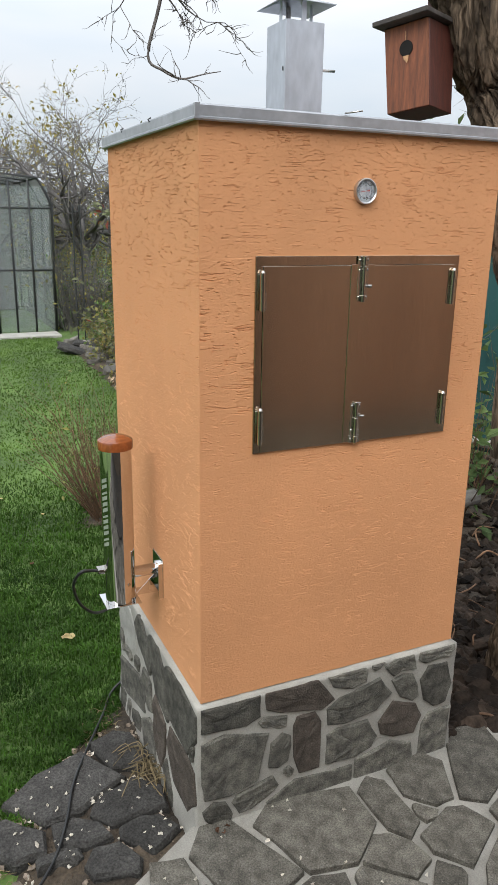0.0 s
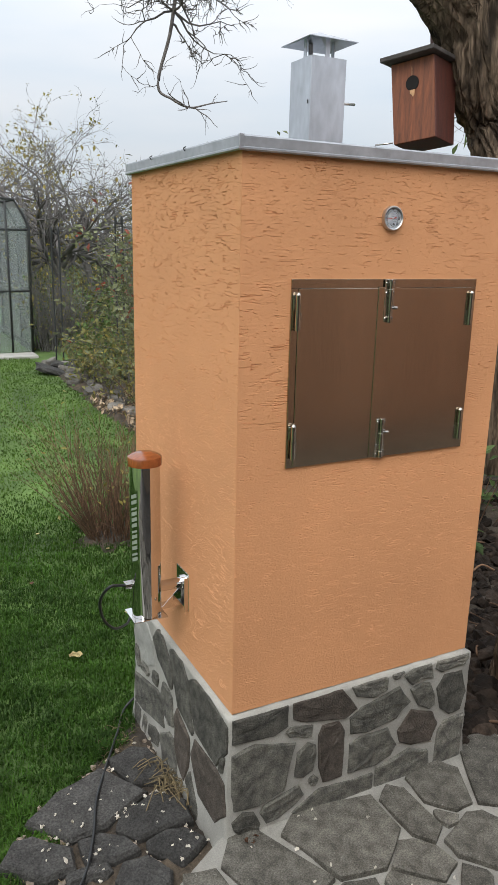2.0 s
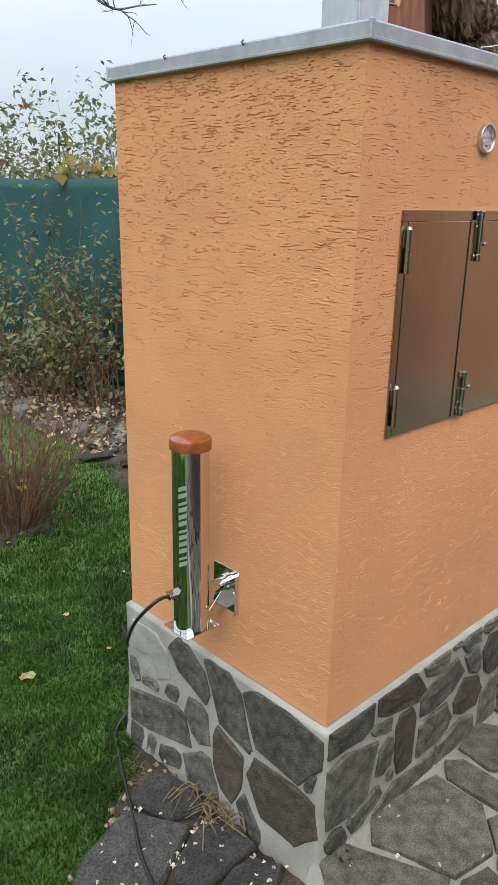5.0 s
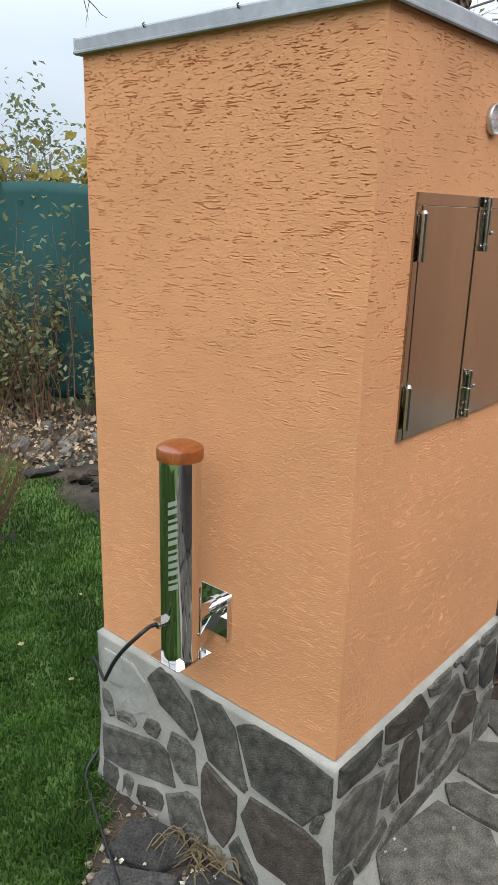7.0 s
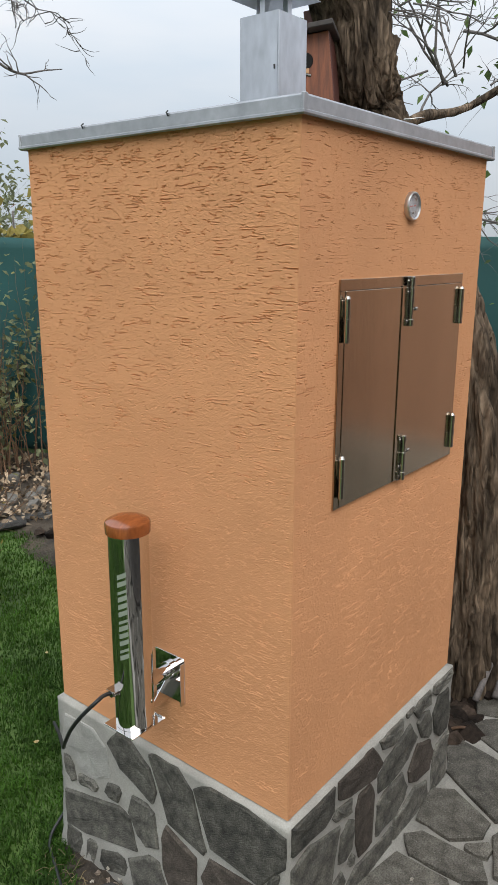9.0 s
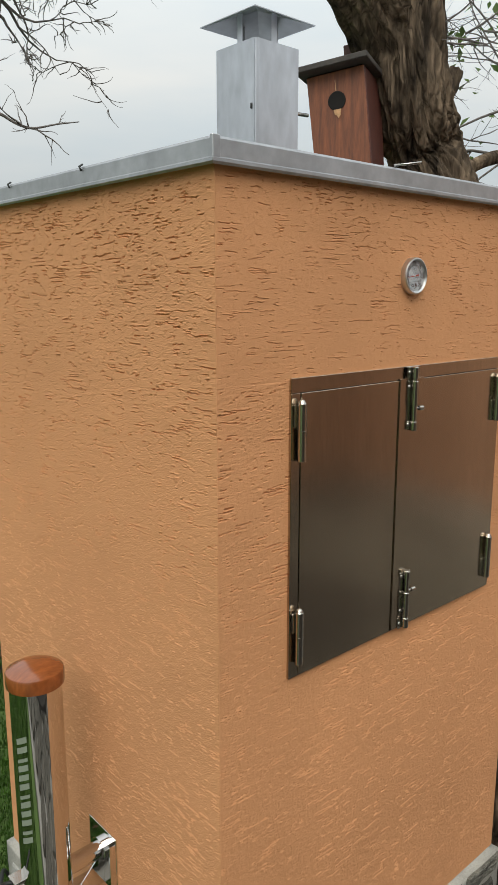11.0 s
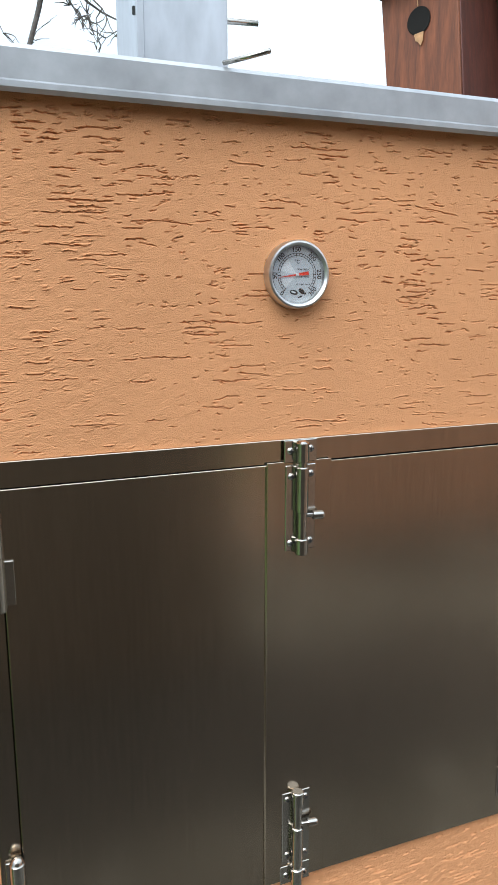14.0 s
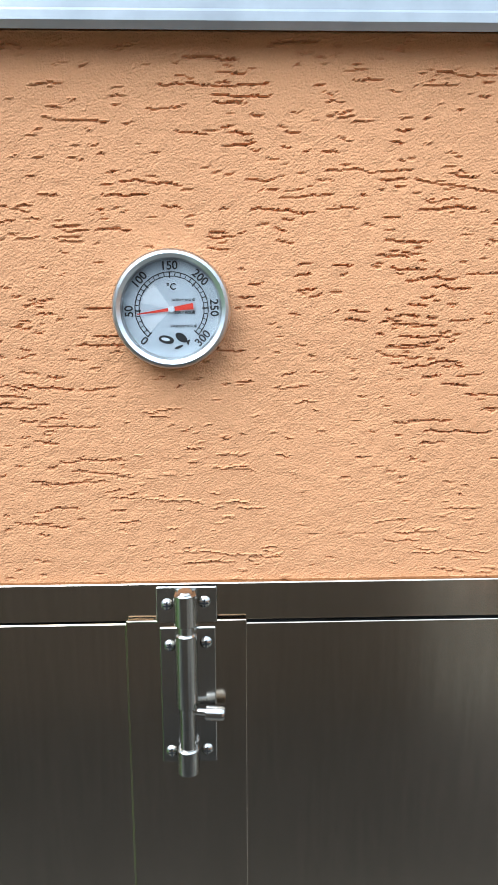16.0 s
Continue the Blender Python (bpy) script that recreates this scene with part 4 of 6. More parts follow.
def barrel_bolt(flip):
    """A surface barrel bolt; flip turns it upside down for the lower edge."""
    b = thing("barrel_bolt", "small shiny steel barrel bolt screwed to the door's " + ("lower" if flip else "upper") + " edge", "bolt", "door bolts")
    zf = (lambda z: 2.602 - z) if flip else (lambda z: z)
    y = -0.0087
    part("keeper_plate", plate(0.4035, 0.4365, *sorted((zf(1.514), zf(1.535))), y + 0.0005, 0.0012), M["bright_steel"], b)
    part("back_plate", plate(0.4050, 0.4355, *sorted((zf(1.4295), zf(1.5115))), y + 0.0005, 0.0012), M["bright_steel"], b)
    cx, cy = 0.4195, y - 0.0052
    part("keeper_loop", cyl_between((cx, cy, zf(1.5150)), (cx, cy, zf(1.5335)), 0.0062, 18), M["bright_steel"], b)
    part("guide_tube", cyl_between((cx, cy, zf(1.4670)), (cx, cy, zf(1.5105)), 0.0060, 18), M["bright_steel"], b)
    part("guide_loop", cyl_between((cx, cy, zf(1.4265)), (cx, cy, zf(1.4420)), 0.0062, 18), M["bright_steel"], b)
    part("bolt_rod", cyl_between((cx, cy, zf(1.4320)), (cx, cy, zf(1.5345)), 0.0046, 18), M["bright_steel"], b)
    stem = part("knob_stem", cyl_between((cx, cy, zf(1.4645)), (0.4310, cy - 0.002, zf(1.4640)), 0.0020, 10), M["bright_steel"], b)
    kn = []
    for i in range(9):
        kn += [(0.0040 + 0.0002 * (i % 2), i * 0.00115)]
    m = Matrix.Translation((0.4300, cy - 0.002, zf(1.4640))) @ Vector((1, -0.12, 0)).to_track_quat("Z", "Y").to_matrix().to_4x4()
    part("knurled_knob", lathe_bm([(0, 0)] + kn + [(0.0034, 0.0102), (0, 0.0104)], m, 24), M["bright_steel"], b)
    for x, z in ((0.4095, 1.5250), (0.4297, 1.5262), (0.4105, 1.5010), (0.4302, 1.5025), (0.4102, 1.4368), (0.4300, 1.4375)):
        screw(x, zf(z), y - 0.0006, b)


barrel_bolt(False)
barrel_bolt(True)


def hinge(x, z0, z1, side):
    h = thing("hinge", "weld-on steel barrel hinge with a rounded tip", "hinge", "door hinges")
    mid, y = z0 + (z1 - z0) * 0.49, -0.0125
    def knuckle(a, b, tip):
        L = b - a
        prof = [(0, 0), (0.0062, 0), (0.0068, 0.0008), (0.0068, L - 0.0008), (0.0060, L)]
        prof += [(0.0056, L + 0.001), (0.0042, L + 0.004), (0.0022, L + 0.0055), (0, L + 0.006)] if tip else [(0, L)]
        return lathe_bm(prof, Matrix.Translation((x, y, a)), 20)
    part("lower_knuckle", knuckle(z0, mid, False), M["bright_steel"], h)
    part("upper_knuckle", knuckle(mid + 0.0012, z1 - 0.005, True), M["bright_steel"], h)
    part("washer_ring", lathe_bm([(0, 0), (0.0074, 0), (0.0074, 0.0014), (0, 0.0014)], Matrix.Translation((x, y, mid - 0.0002)), 20), M["bright_steel"], h)
    part("weld_leaf", box_bm(min(x, x + side * 0.014), max(x, x + side * 0.014), -0.0085, -0.0055, z0 + 0.002, mid - 0.004, 0.0006), M["bright_steel"], h)
    part("frame_leaf", box_bm(min(x, x - side * 0.010), max(x, x - side * 0.010), -0.0075, -0.0050, mid + 0.006, z1 - 0.008, 0.0006), M["bright_steel"], h)


for x, side in ((0.1495, 1), (0.6905, -1)):
    hinge(x, 1.413, 1.504, side)
    hinge(x, 1.092, 1.183, side)

# thermometer
TX, TZ, TR = 0.4155, 1.682, 0.0297
FLAT = Matrix.Translation((TX, 0, TZ)) @ Matrix.Rotation(radians(90), 4, "X")
gauge = thing("thermometer", "round steel dial thermometer with a red needle, set in the stucco", "thermometer")
part("bezel", lathe_bm([(TR - 0.001, -0.004), (TR, 0.0), (TR, 0.0085), (TR - 0.001, 0.0108), (TR - 0.0025, 0.0112), (TR - 0.0045, 0.0095), (TR - 0.0055, 0.0062), (TR - 0.0055, 0.004)], FLAT, 64), M["satin"], gauge)
face = part("dial", lathe_bm([(0, 0.005), (TR - 0.0054, 0.005)], FLAT, 64), M["dial"], gauge)


def flat_shape(name, polys, y, material, parent):
    """Flat marks on the dial, in dial units of metres from its centre."""
    bm = bmesh.new()
    for poly in polys:
        bm.faces.new([bm.verts.new((TX + px, y, TZ + pz)) for px, pz in poly])
    return part(name, bm, material, parent)


def wedge(a0, a1, r, r0=0.0):
    n = 8
    arc = [(r * math.cos(radians(a0 + (a1 - a0) * i / n)), r * math.sin(radians(a0 + (a1 - a0) * i / n))) for i in range(n + 1)]
    return ([(0, 0)] if not r0 else [(r0 * math.cos(radians(a1)), r0 * math.sin(radians(a1))), (r0 * math.cos(radians(a0)), r0 * math.sin(radians(a0)))]) + arc


def dial_angle(v):
    return 228 - v * 0.905


flat_shape("pale_sector", [wedge(124, 168, 0.0155), wedge(197, 226, 0.0155)], -0.00515, M["dial_pale"], face)
ticks, r = [], 0.0186
for v in range(0, 301, 10):
    a, long = radians(dial_angle(v)), 0.0022 if v % 50 else 0.0032
    c, s, w = math.cos(a), math.sin(a), 0.00022 if v % 50 else 0.00034
    ticks.append([(r * c - s * w, r * s + c * w), ((r - long) * c - s * w, (r - long) * s + c * w), ((r - long) * c + s * w, (r - long) * s - c * w), (r * c + s * w, r * s - c * w)])
flat_shape("scale_ticks", ticks, -0.0053, M["ink"], face)
flat_shape("scale_arc", [wedge(dial_angle(v), dial_angle(v + 20), r, r - 0.00035) for v in range(0, 300, 20)] + [wedge(dial_angle(v), dial_angle(v + 20), r - 0.0021, r - 0.0024) for v in range(0, 300, 20)], -0.00525, M["ink"], face)


def lettering(text, size, px, pz, turn, material, parent, y=-0.0053):
    cu = bpy.data.curves.new("text", "FONT")
    cu.body, cu.size, cu.align_x, cu.align_y = text, size, "CENTER", "CENTER"
    cu.offset = size * 0.018
    ob = bpy.data.objects.new("text", cu)
    scene.collection.objects.link(ob)
    me = bpy.data.meshes.new_from_object(ob.evaluated_get(bpy.context.evaluated_depsgraph_get()))
    bpy.data.objects.remove(ob)
    bpy.data.curves.remove(cu)
    me.transform(Matrix.Translation((TX + px, y, TZ + pz)) @ Matrix.Rotation(radians(90), 4, "X") @ Matrix.Rotation(radians(turn), 4, "Z"))
    me.materials.clear()
    return part("lettering", me, material, parent)


for v in (0, 50, 100, 150, 200, 250, 300):
    a = dial_angle(v)
    lettering(str(v), 0.0058, 0.0213 * math.cos(radians(a)), 0.0213 * math.sin(radians(a)), a + 90 if v in (0, 300) else a - 90, M["ink"], face)
lettering("°C", 0.0044, 0.0, 0.0110, 0, M["ink"], face)
lettering("HORKÝ KOUŘ", 0.0018, 0.0060, 0.0045, 0, M["ink"], face)
lettering("TEPLÝ KOUŘ", 0.0018, 0.0065, -0.0018, 0, M["ink"], face)
lettering("STUDENÝ KOUŘ", 0.0018, 0.0060, -0.0085, 0, M["ink"], face)


def blob(cx, cz, a, b, turn, n=16):
    t = radians(turn)
    return [(cx + a * math.cos(k) * math.cos(t) - b * math.sin(k) * math.sin(t), cz + a * math.cos(k) * math.sin(t) + b * math.sin(k) * math.cos(t)) for k in (2 * math.pi * i / n for i in range(n))]


flat_shape("food_marks", [blob(-0.0030, -0.0152, 0.0040, 0.0021, -12), blob(0.0046, -0.0142, 0.0034, 0.0020, -35), [(0.0068, -0.0160), (0.0092, -0.0150), (0.0080, -0.0182)], blob(0.0032, -0.0190, 0.0024, 0.0007, 22)], -0.0053, M["ink"], face)
flat_shape("food_marks", [blob(-0.0034, -0.0150, 0.0022, 0.0008, -12)], -0.0054, M["dial_pale"], face)
na = radians(188)
nd = Vector((math.cos(na), math.sin(na)))
nn = Vector((-nd.y, nd.x))


def along(s, w):
    p = nd * s + nn * w
    return (p.x, p.y)


flat_shape("needle", [[along(-0.011, 0.0016), along(-0.011, -0.0016), along(0.0, -0.0009), along(0.0175, -0.0002), along(0.0175, 0.0002), along(0.0, 0.0009)]], -0.0062, M["needle"], gauge)
part("needle_hub", lathe_bm([(0, 0.0072), (0.0012, 0.0071), (0.0017, 0.0064), (0.0017, 0.005)], FLAT, 20), M["dial_pale"], gauge)
gl = part("glass_pane", lathe_bm([(0, 0.0088), (TR - 0.0052, 0.0088), (TR - 0.0052, 0.0080), (0, 0.0080)], FLAT, 48), M["glass"], gauge)
gl.visible_shadow = False

# smoke generator on the side wall
GX, GY, GR, GB, GT = -0.116, 0.345, 0.0435, 0.556, 1.016
gen = thing("smoke_generator", "polished steel smoke generator tube with an amber wooden lid", "smoke generator")
AX = Matrix.Translation((GX, GY, 0))
body = part("tube_body", lathe_bm([(0, GB), (GR, GB), (GR, GT), (0, GT)], AX, 96), M["polished"], gen)
part("lid", lathe_bm([(GR, GT - 0.004), (GR + 0.0045, GT - 0.003), (GR + 0.005, GT), (GR + 0.005, GT + 0.018), (GR + 0.0035, GT + 0.0215), (GR * 0.85, GT + 0.0275), (GR * 0.5, GT + 0.0325), (0, GT + 0.0345)], AX, 64), M["amber"], gen, "amber varnished wooden lid")
br = part("bracket", box_bm(-0.168, -0.066, GY - 0.047, GY + 0.047, GB - 0.0035, GB - 0.0005, 0.0006), M["polished"], gen, "folded polished steel bracket")
part("bracket_arm", box_bm(-0.066, -0.001, GY + 0.022, GY + 0.047, GB - 0.0033, GB - 0.0008, 0.0004), M["polished"], br)
part("wall_plate", box_bm(-0.0028, 0.0, GY - 0.047, GY + 0.047, GB - 0.0003, GB + 0.118, 0.0006), M["polished"], br)
part("side_flange", box_bm(-0.016, -0.003, GY - 0.047, GY - 0.0448, GB, GB + 0.108, 0.0005), M["polished"], br)
gus = bmesh.new()
tri = [(-0.003, GB), (-0.075, GB), (-0.003, GB + 0.07)]
f0 = [gus.verts.new((x, GY - 0.001, z)) for x, z in tri]
f1 = [gus.verts.new((x, GY + 0.001, z)) for x, z in tri]
gus.faces.new(f0)
gus.faces.new(f1[::-1])
for i in range(3):
    gus.faces.new((f0[i], f1[i], f1[(i + 1) % 3], f0[(i + 1) % 3]))
bmesh.ops.recalc_face_normals(gus, faces=gus.faces[:])
part("gusset", gus, M["polished"], br)
part("smoke_pipe", cyl_between((GX + GR - 0.004, GY, 0.632), (0.0, GY, 0.632), 0.0165, 32), M["polished"], gen)
part("pipe_collar", cyl_between((-0.012, GY, 0.632), (-0.002, GY, 0.632), 0.022, 32), M["polished"], gen)
gd = Vector((-0.86, 0.15, 0.10)).normalized()
ga = Vector((GX, GY, 0.648)) + Vector((gd.x, gd.y, 0)).normalized() * (GR - 0.002)
part("cable_gland", cyl_between(ga, ga + gd * 0.020, 0.0095, 12, 0.0015), M["bright_steel"], gen)
part("gland_guard", box_bm(ga.x - 0.022, ga.x + 0.004, ga.y - 0.014, ga.y + 0.014, ga.z + 0.0098, ga.z + 0.0112, 0.0004), M["bright_steel"], gen)
for zz in (0.615,):
    d = Vector((0.35, -0.94, 0)).normalized()
    a = Vector((GX, GY, zz)) + d * (GR - 0.001)
    part("rivet", cyl_between(a, a + d * 0.003, 0.0048, 14), M["bright_steel"], gen)
# name reduced to slanted bars, two strokes a letter
for i in range(6):
    for lo, hi in ((0.0, 0.011), (0.017, 0.028 if i % 2 else 0.0235)):
        V = []
        for dz in (lo, hi):
            for q in range(7):
                a = radians(191 + 4.6 * q)
                V.append((GX + (GR + 0.0004) * math.cos(a), GY + (GR + 0.0004) * math.sin(a), 0.730 + i * 0.0342 + dz + 0.0016 * q))
        part("name_bar", mesh_of("name_bar", V, [(q, q + 1, q + 8, q + 7) for q in range(6)]), M["letter"], body)

cable = tube("power_cable", smooth_path([tuple(ga + gd * 0.012), tuple(ga + gd * 0.035), (-0.226, 0.342, 0.661), (-0.241, 0.378, 0.617), (-0.232, 0.430, 0.555), (-0.200, 0.500, 0.470), (-0.140, 0.590, 0.385), (-0.065, 0.71, 0.325), (-0.015, 0.80, 0.29), (0.03, 0.812, 0.16), (0.03, 0.815, 0.0),
                                         (-0.05, 0.81, -0.08), (-0.11, 0.70, -0.086), (-0.22, 0.48, -0.052), (-0.285, 0.35, -0.048), (-0.33, 0.22, -0.05), (-0.40, 0.08, -0.055), (-0.56, -0.12, -0.03), (-0.9, -0.45, -0.02)], 140), 0.0045, M["black"])
tagged(cable, "black rubber power cable running down to the ground", "cable")

# ---- birdhouse ----
bird = thing("birdhouse", "red-brown stained wooden nest box with a dark roof board", "birdhouse")
BM = Matrix.Translation((0.977, 0.645, 1.972)) @ Matrix.Rotation(radians(-65), 4, "Z") @ Matrix.Rotation(radians(-4), 4, "X") @ Matrix.Rotation(radians(-7), 4, "Y")


def bird_part(name, bm, material, label=""):
    bm.transform(BM)
    return part(name, bm, material, bird, label)


def tapered(w0, w1, d0, d1, h0, h1, y0=0.0):
    """A board box, narrower below: front at y0, back at y0 + depth, higher in front."""
    bm = bmesh.new()
    lo = [bm.verts.new(p) for p in ((-w0, y0 + 0.012, 0), (w0, y0 + 0.012, 0), (w0, y0 + d0, 0), (-w0, y0 + d0, 0))]
    hi = [bm.verts.new(p) for p in ((-w1, y0, h0), (w1, y0, h0), (w1, y0 + d1, h1), (-w1, y0 + d1, h1))]
    bm.faces.new(lo[::-1])
    bm.faces.new(hi)
    for i in range(4):
        bm.faces.new((lo[i], lo[(i + 1) % 4], hi[(i + 1) % 4], hi[i]))
    bmesh.ops.bevel(bm, geom=bm.edges[:], offset=0.0015, segments=1, affect="EDGES")
    return bm


bird_part("box_body", tapered(0.078, 0.080, 0.165, 0.180, 0.262, 0.272), M["birdside"], "side boards darker than the front board")
front = tapered(0.0765, 0.0785, 0.016, 0.010, 0.262, 0.263, -0.007)
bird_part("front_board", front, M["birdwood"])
roof = box_bm(-0.099, 0.099, -0.035, 0.195, 0.266, 0.281, 0.002)
roof.transform(Matrix.Rotation(radians(3.5), 4, "X"))
bird_part("roof_board", roof, M["birdroof"], "dark weathered roof board")
# no opening is cut: a flat disc carries the hole's shade as colour
bird_part("entrance_hole", lathe_bm([(0, 0.0012), (0.023, 0.0012), (0.0245, 0.0)], Matrix.Translation((0.0, -0.0052, 0.187)) @ Matrix.Rotation(radians(93), 4, "X"), 32), M["hole"])
chip = bmesh.new()
chip.faces.new([chip.verts.new(p) for p in ((-0.010, -0.0062, 0.165), (0.010, -0.0062, 0.165), (0.008, -0.0055, 0.150), (0.002, -0.0050, 0.142), (-0.003, -0.0052, 0.150), (-0.008, -0.0055, 0.153))])
bird_part("pecked_edge", chip, M["rawwood"], "pale pecked wood under the hole")
chip = bmesh.new()
chip.faces.new([chip.verts.new(p) for p in ((-0.0012, -0.0074, 0.212), (0.0012, -0.0074, 0.212), (0.0008, -0.0085, 0.240), (-0.0008, -0.0085, 0.240))])
bird_part("split_mark", chip, M["rawwood"])
bird_part("hanging_batten", box_bm(-0.018, 0.018, 0.178, 0.192, 0.05, 0.40, 0.002), M["birdside"])

# ---- old tree ----
tree = thing("old_tree", "old leaning fruit tree with deeply fissured brown bark and bare twigs", "tree")


def bark_tube(name, spine, radii, seed, sides=44, n=90, parent=None):
    """A thick limb whose bark is cut by long wandering furrows."""
    P = np.array(smooth_path(spine, n))
    R = np.interp(np.linspace(0, 1, n + 1), np.linspace(0, 1, len(radii)), radii)
    T = np.gradient(P, axis=0)
    T /= np.linalg.norm(T, axis=1)[:, None]
    A = np.cross(T, (0, 1.0, 0.2))
    A /= np.linalg.norm(A, axis=1)[:, None]
    B = np.cross(T, A)
    length = float(np.linalg.norm(np.diff(P, axis=0), axis=1).sum())
    V = []
    for i in range(n + 1):
        for k in range(sides):
            a = 2 * math.pi * k / sides
            h = i / n * length * 9.0 + seed * 7
            q = Vector((math.cos(a) * 4.6 + 0.6 * math.sin(h * 0.35), math.sin(a) * 4.6, h * 0.40))
            furrow = abs(noise.noise(q)) * 1.6
            small = abs(noise.noise(q * 2.7 + Vector((5, 3, 1))))
            lump = noise.noise(Vector((math.cos(a), math.sin(a), h * 0.12)))
            r = R[i] * (1 + 0.12 * lump) + min(1.0, R[i] / 0.12) * (0.058 * min(0.5, furrow) + 0.020 * small - 0.025)
            V.append(tuple(P[i] + r * (math.cos(a) * A[i] + math.sin(a) * B[i])))
    F = [(i * sides + k, i * sides + (k + 1) % sides, (i + 1) * sides + (k + 1) % sides, (i + 1) * sides + k) for i in range(n) for k in range(sides)]
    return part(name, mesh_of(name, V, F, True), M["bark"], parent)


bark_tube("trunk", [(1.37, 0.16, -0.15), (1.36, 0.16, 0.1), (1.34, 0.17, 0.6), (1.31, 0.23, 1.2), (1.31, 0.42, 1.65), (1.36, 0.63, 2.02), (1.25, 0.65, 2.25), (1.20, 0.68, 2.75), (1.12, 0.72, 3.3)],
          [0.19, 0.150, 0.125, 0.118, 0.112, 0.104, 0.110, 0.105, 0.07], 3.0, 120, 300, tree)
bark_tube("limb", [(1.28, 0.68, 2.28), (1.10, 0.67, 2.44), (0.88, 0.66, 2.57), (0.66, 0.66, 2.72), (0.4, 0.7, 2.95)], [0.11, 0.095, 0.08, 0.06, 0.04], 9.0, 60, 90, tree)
bark_tube("limb", [(1.32, 0.65, 2.13), (1.43, 0.64, 2.25), (1.475, 0.638, 2.31)], [0.045, 0.030, 0.027], 15.0, 18, 16, tree)
bark_tube("limb", [(2.05, 1.15, 0.5), (2.0, 1.12, 1.3), (1.93, 1.1, 1.9), (1.86, 1.08, 2.4), (1.7, 1.05, 3.2)], [0.06, 0.05, 0.042, 0.040, 0.03], 19.0, 16, 40, tree)
bark_tube("limb", [(1.36, 0.60, 1.95), (1.44, 0.51, 2.035), (1.60, 0.49, 2.072), (1.80, 0.50, 2.115), (1.88, 0.40, 2.185), (2.10, 0.10, 2.42)], [0.026, 0.019, 0.016, 0.015, 0.014, 0.009], 23.0, 12, 40, tree)


# overhanging bare branches
rb = np.random.default_rng(41)
tips_all = []
droop_main = smooth_path([(0.40, 0.70, 2.95), (0.46, 1.15, 2.86), (0.43, 1.42, 2.62), (0.40, 1.47, 2.40), (0.352, 1.48, 2.215), (0.405, 1.46, 2.165), (0.473, 1.443, 2.139), (0.56, 1.43, 2.16), (0.63, 1.42, 2.175)], 40)
paths = [(droop_main, list(np.interp(np.linspace(0, 1, 41), (0, 0.35, 0.6, 1), (0.014, 0.0075, 0.005, 0.0016))))]
for st, wy, ln, rd in (((0.473, 1.443, 2.139), (-0.8, 0.1, 0.25), 0.13, 0.004), ((0.473, 1.443, 2.139), (0.75, -0.2, -0.28), 0.15, 0.003), ((0.473, 1.443, 2.139), (-0.1, 0.2, 1), 0.10, 0.0025),
                       ((0.473, 1.443, 2.139), (-0.5, -0.3, -0.5), 0.06, 0.002), ((0.56, 1.43, 2.16), (0.5, 0.2, 0.5), 0.05, 0.0018), ((0.36, 1.48, 2.23), (0.15, 0, 1), 0.12, 0.002), ((0.352, 1.48, 2.215), (-0.5, 0.1, -0.3), 0.10, 0.0016)):
    branchlets(st, wy, ln, rd, rb, 1, 0, 0.8, 3, 0.2, paths, tips_all)
for k in range(20):
    st = droop_main[int(rb.integers(8, 15))]
    sgn = -1 if k % 2 else 1
    branchlets(st, (sgn * rb.uniform(0.5, 1), rb.uniform(-0.4, 0.5), rb.uniform(-0.10, 0.45)), rb.uniform(0.12, 0.28), 0.0052, rb, 2, 0.10, 0.9, 5, 0.30, paths, tips_all, 0.0019)
for k in range(5):
    st = droop_main[int(rb.integers(6, 13))]
    branchlets(st, (rb.uniform(-1, 1), rb.uniform(-0.2, 0.6), rb.uniform(-0.4, 0.2)), rb.uniform(0.25, 0.45), 0.006, rb, 2, 0.1, 0.8, 6, 0.3, paths, tips_all)
V, F = sweep(paths, 5)
part("hanging_branch", mesh_of("hanging_branch", V, F, True), M["twig"], tree, "bare crooked twigs hanging from the tree")
paths, tips_r = [], []
for k in range(16):
    st = (rb.uniform(1.8, 3.0), rb.uniform(0.8, 1.4), rb.uniform(1.75, 2.7))
    branchlets(st, (rb.uniform(-0.6, 1), rb.uniform(-0.5, 0.5), rb.uniform(-0.3, 0.8)), rb.uniform(0.5, 0.9), 0.008, rb, 2, 0.1, 0.7, 4, 0.16, paths, tips_r)
for k in range(16):
    st = (rb.uniform(2.0, 2.6), rb.uniform(0.25, 1.0), rb.uniform(2.15, 2.65))
    branchlets(st, (rb.uniform(-0.6, 0.6), rb.uniform(-0.8, 0.8), rb.uniform(-0.5, 0.6)), rb.uniform(0.35, 0.7), 0.005, rb, 2, 0.1, 0.8, 4, 0.18, paths, tips_r)
leafy_tips = list(tips_r)
for k in range(7):
    branchlets((1.25 + 0.1 * k, 0.66, 2.35 + 0.03 * k), (rb.uniform(-0.3, 1), -0.5, rb.uniform(-0.2, 0.6)), rb.uniform(0.2, 0.4), 0.004, rb, 1, 0, 0.6, 3, 0.2, paths, tips_r)
V, F = sweep(paths, 5)
part("twig_spray", mesh_of("twig_spray", V, F, True), M["twig"], tree)
part("last_leaves", leaf_cloud("last_leaves", [t + rb.normal(0, 0.03, 3) for t in leafy_tips if rb.uniform() < 0.5], 0.055, rb, 0.6), M["green_leaf"], tree, "few drooping green leaves")

# ---- mulch, log and litter on the right ----
rm = np.random.default_rng(51)


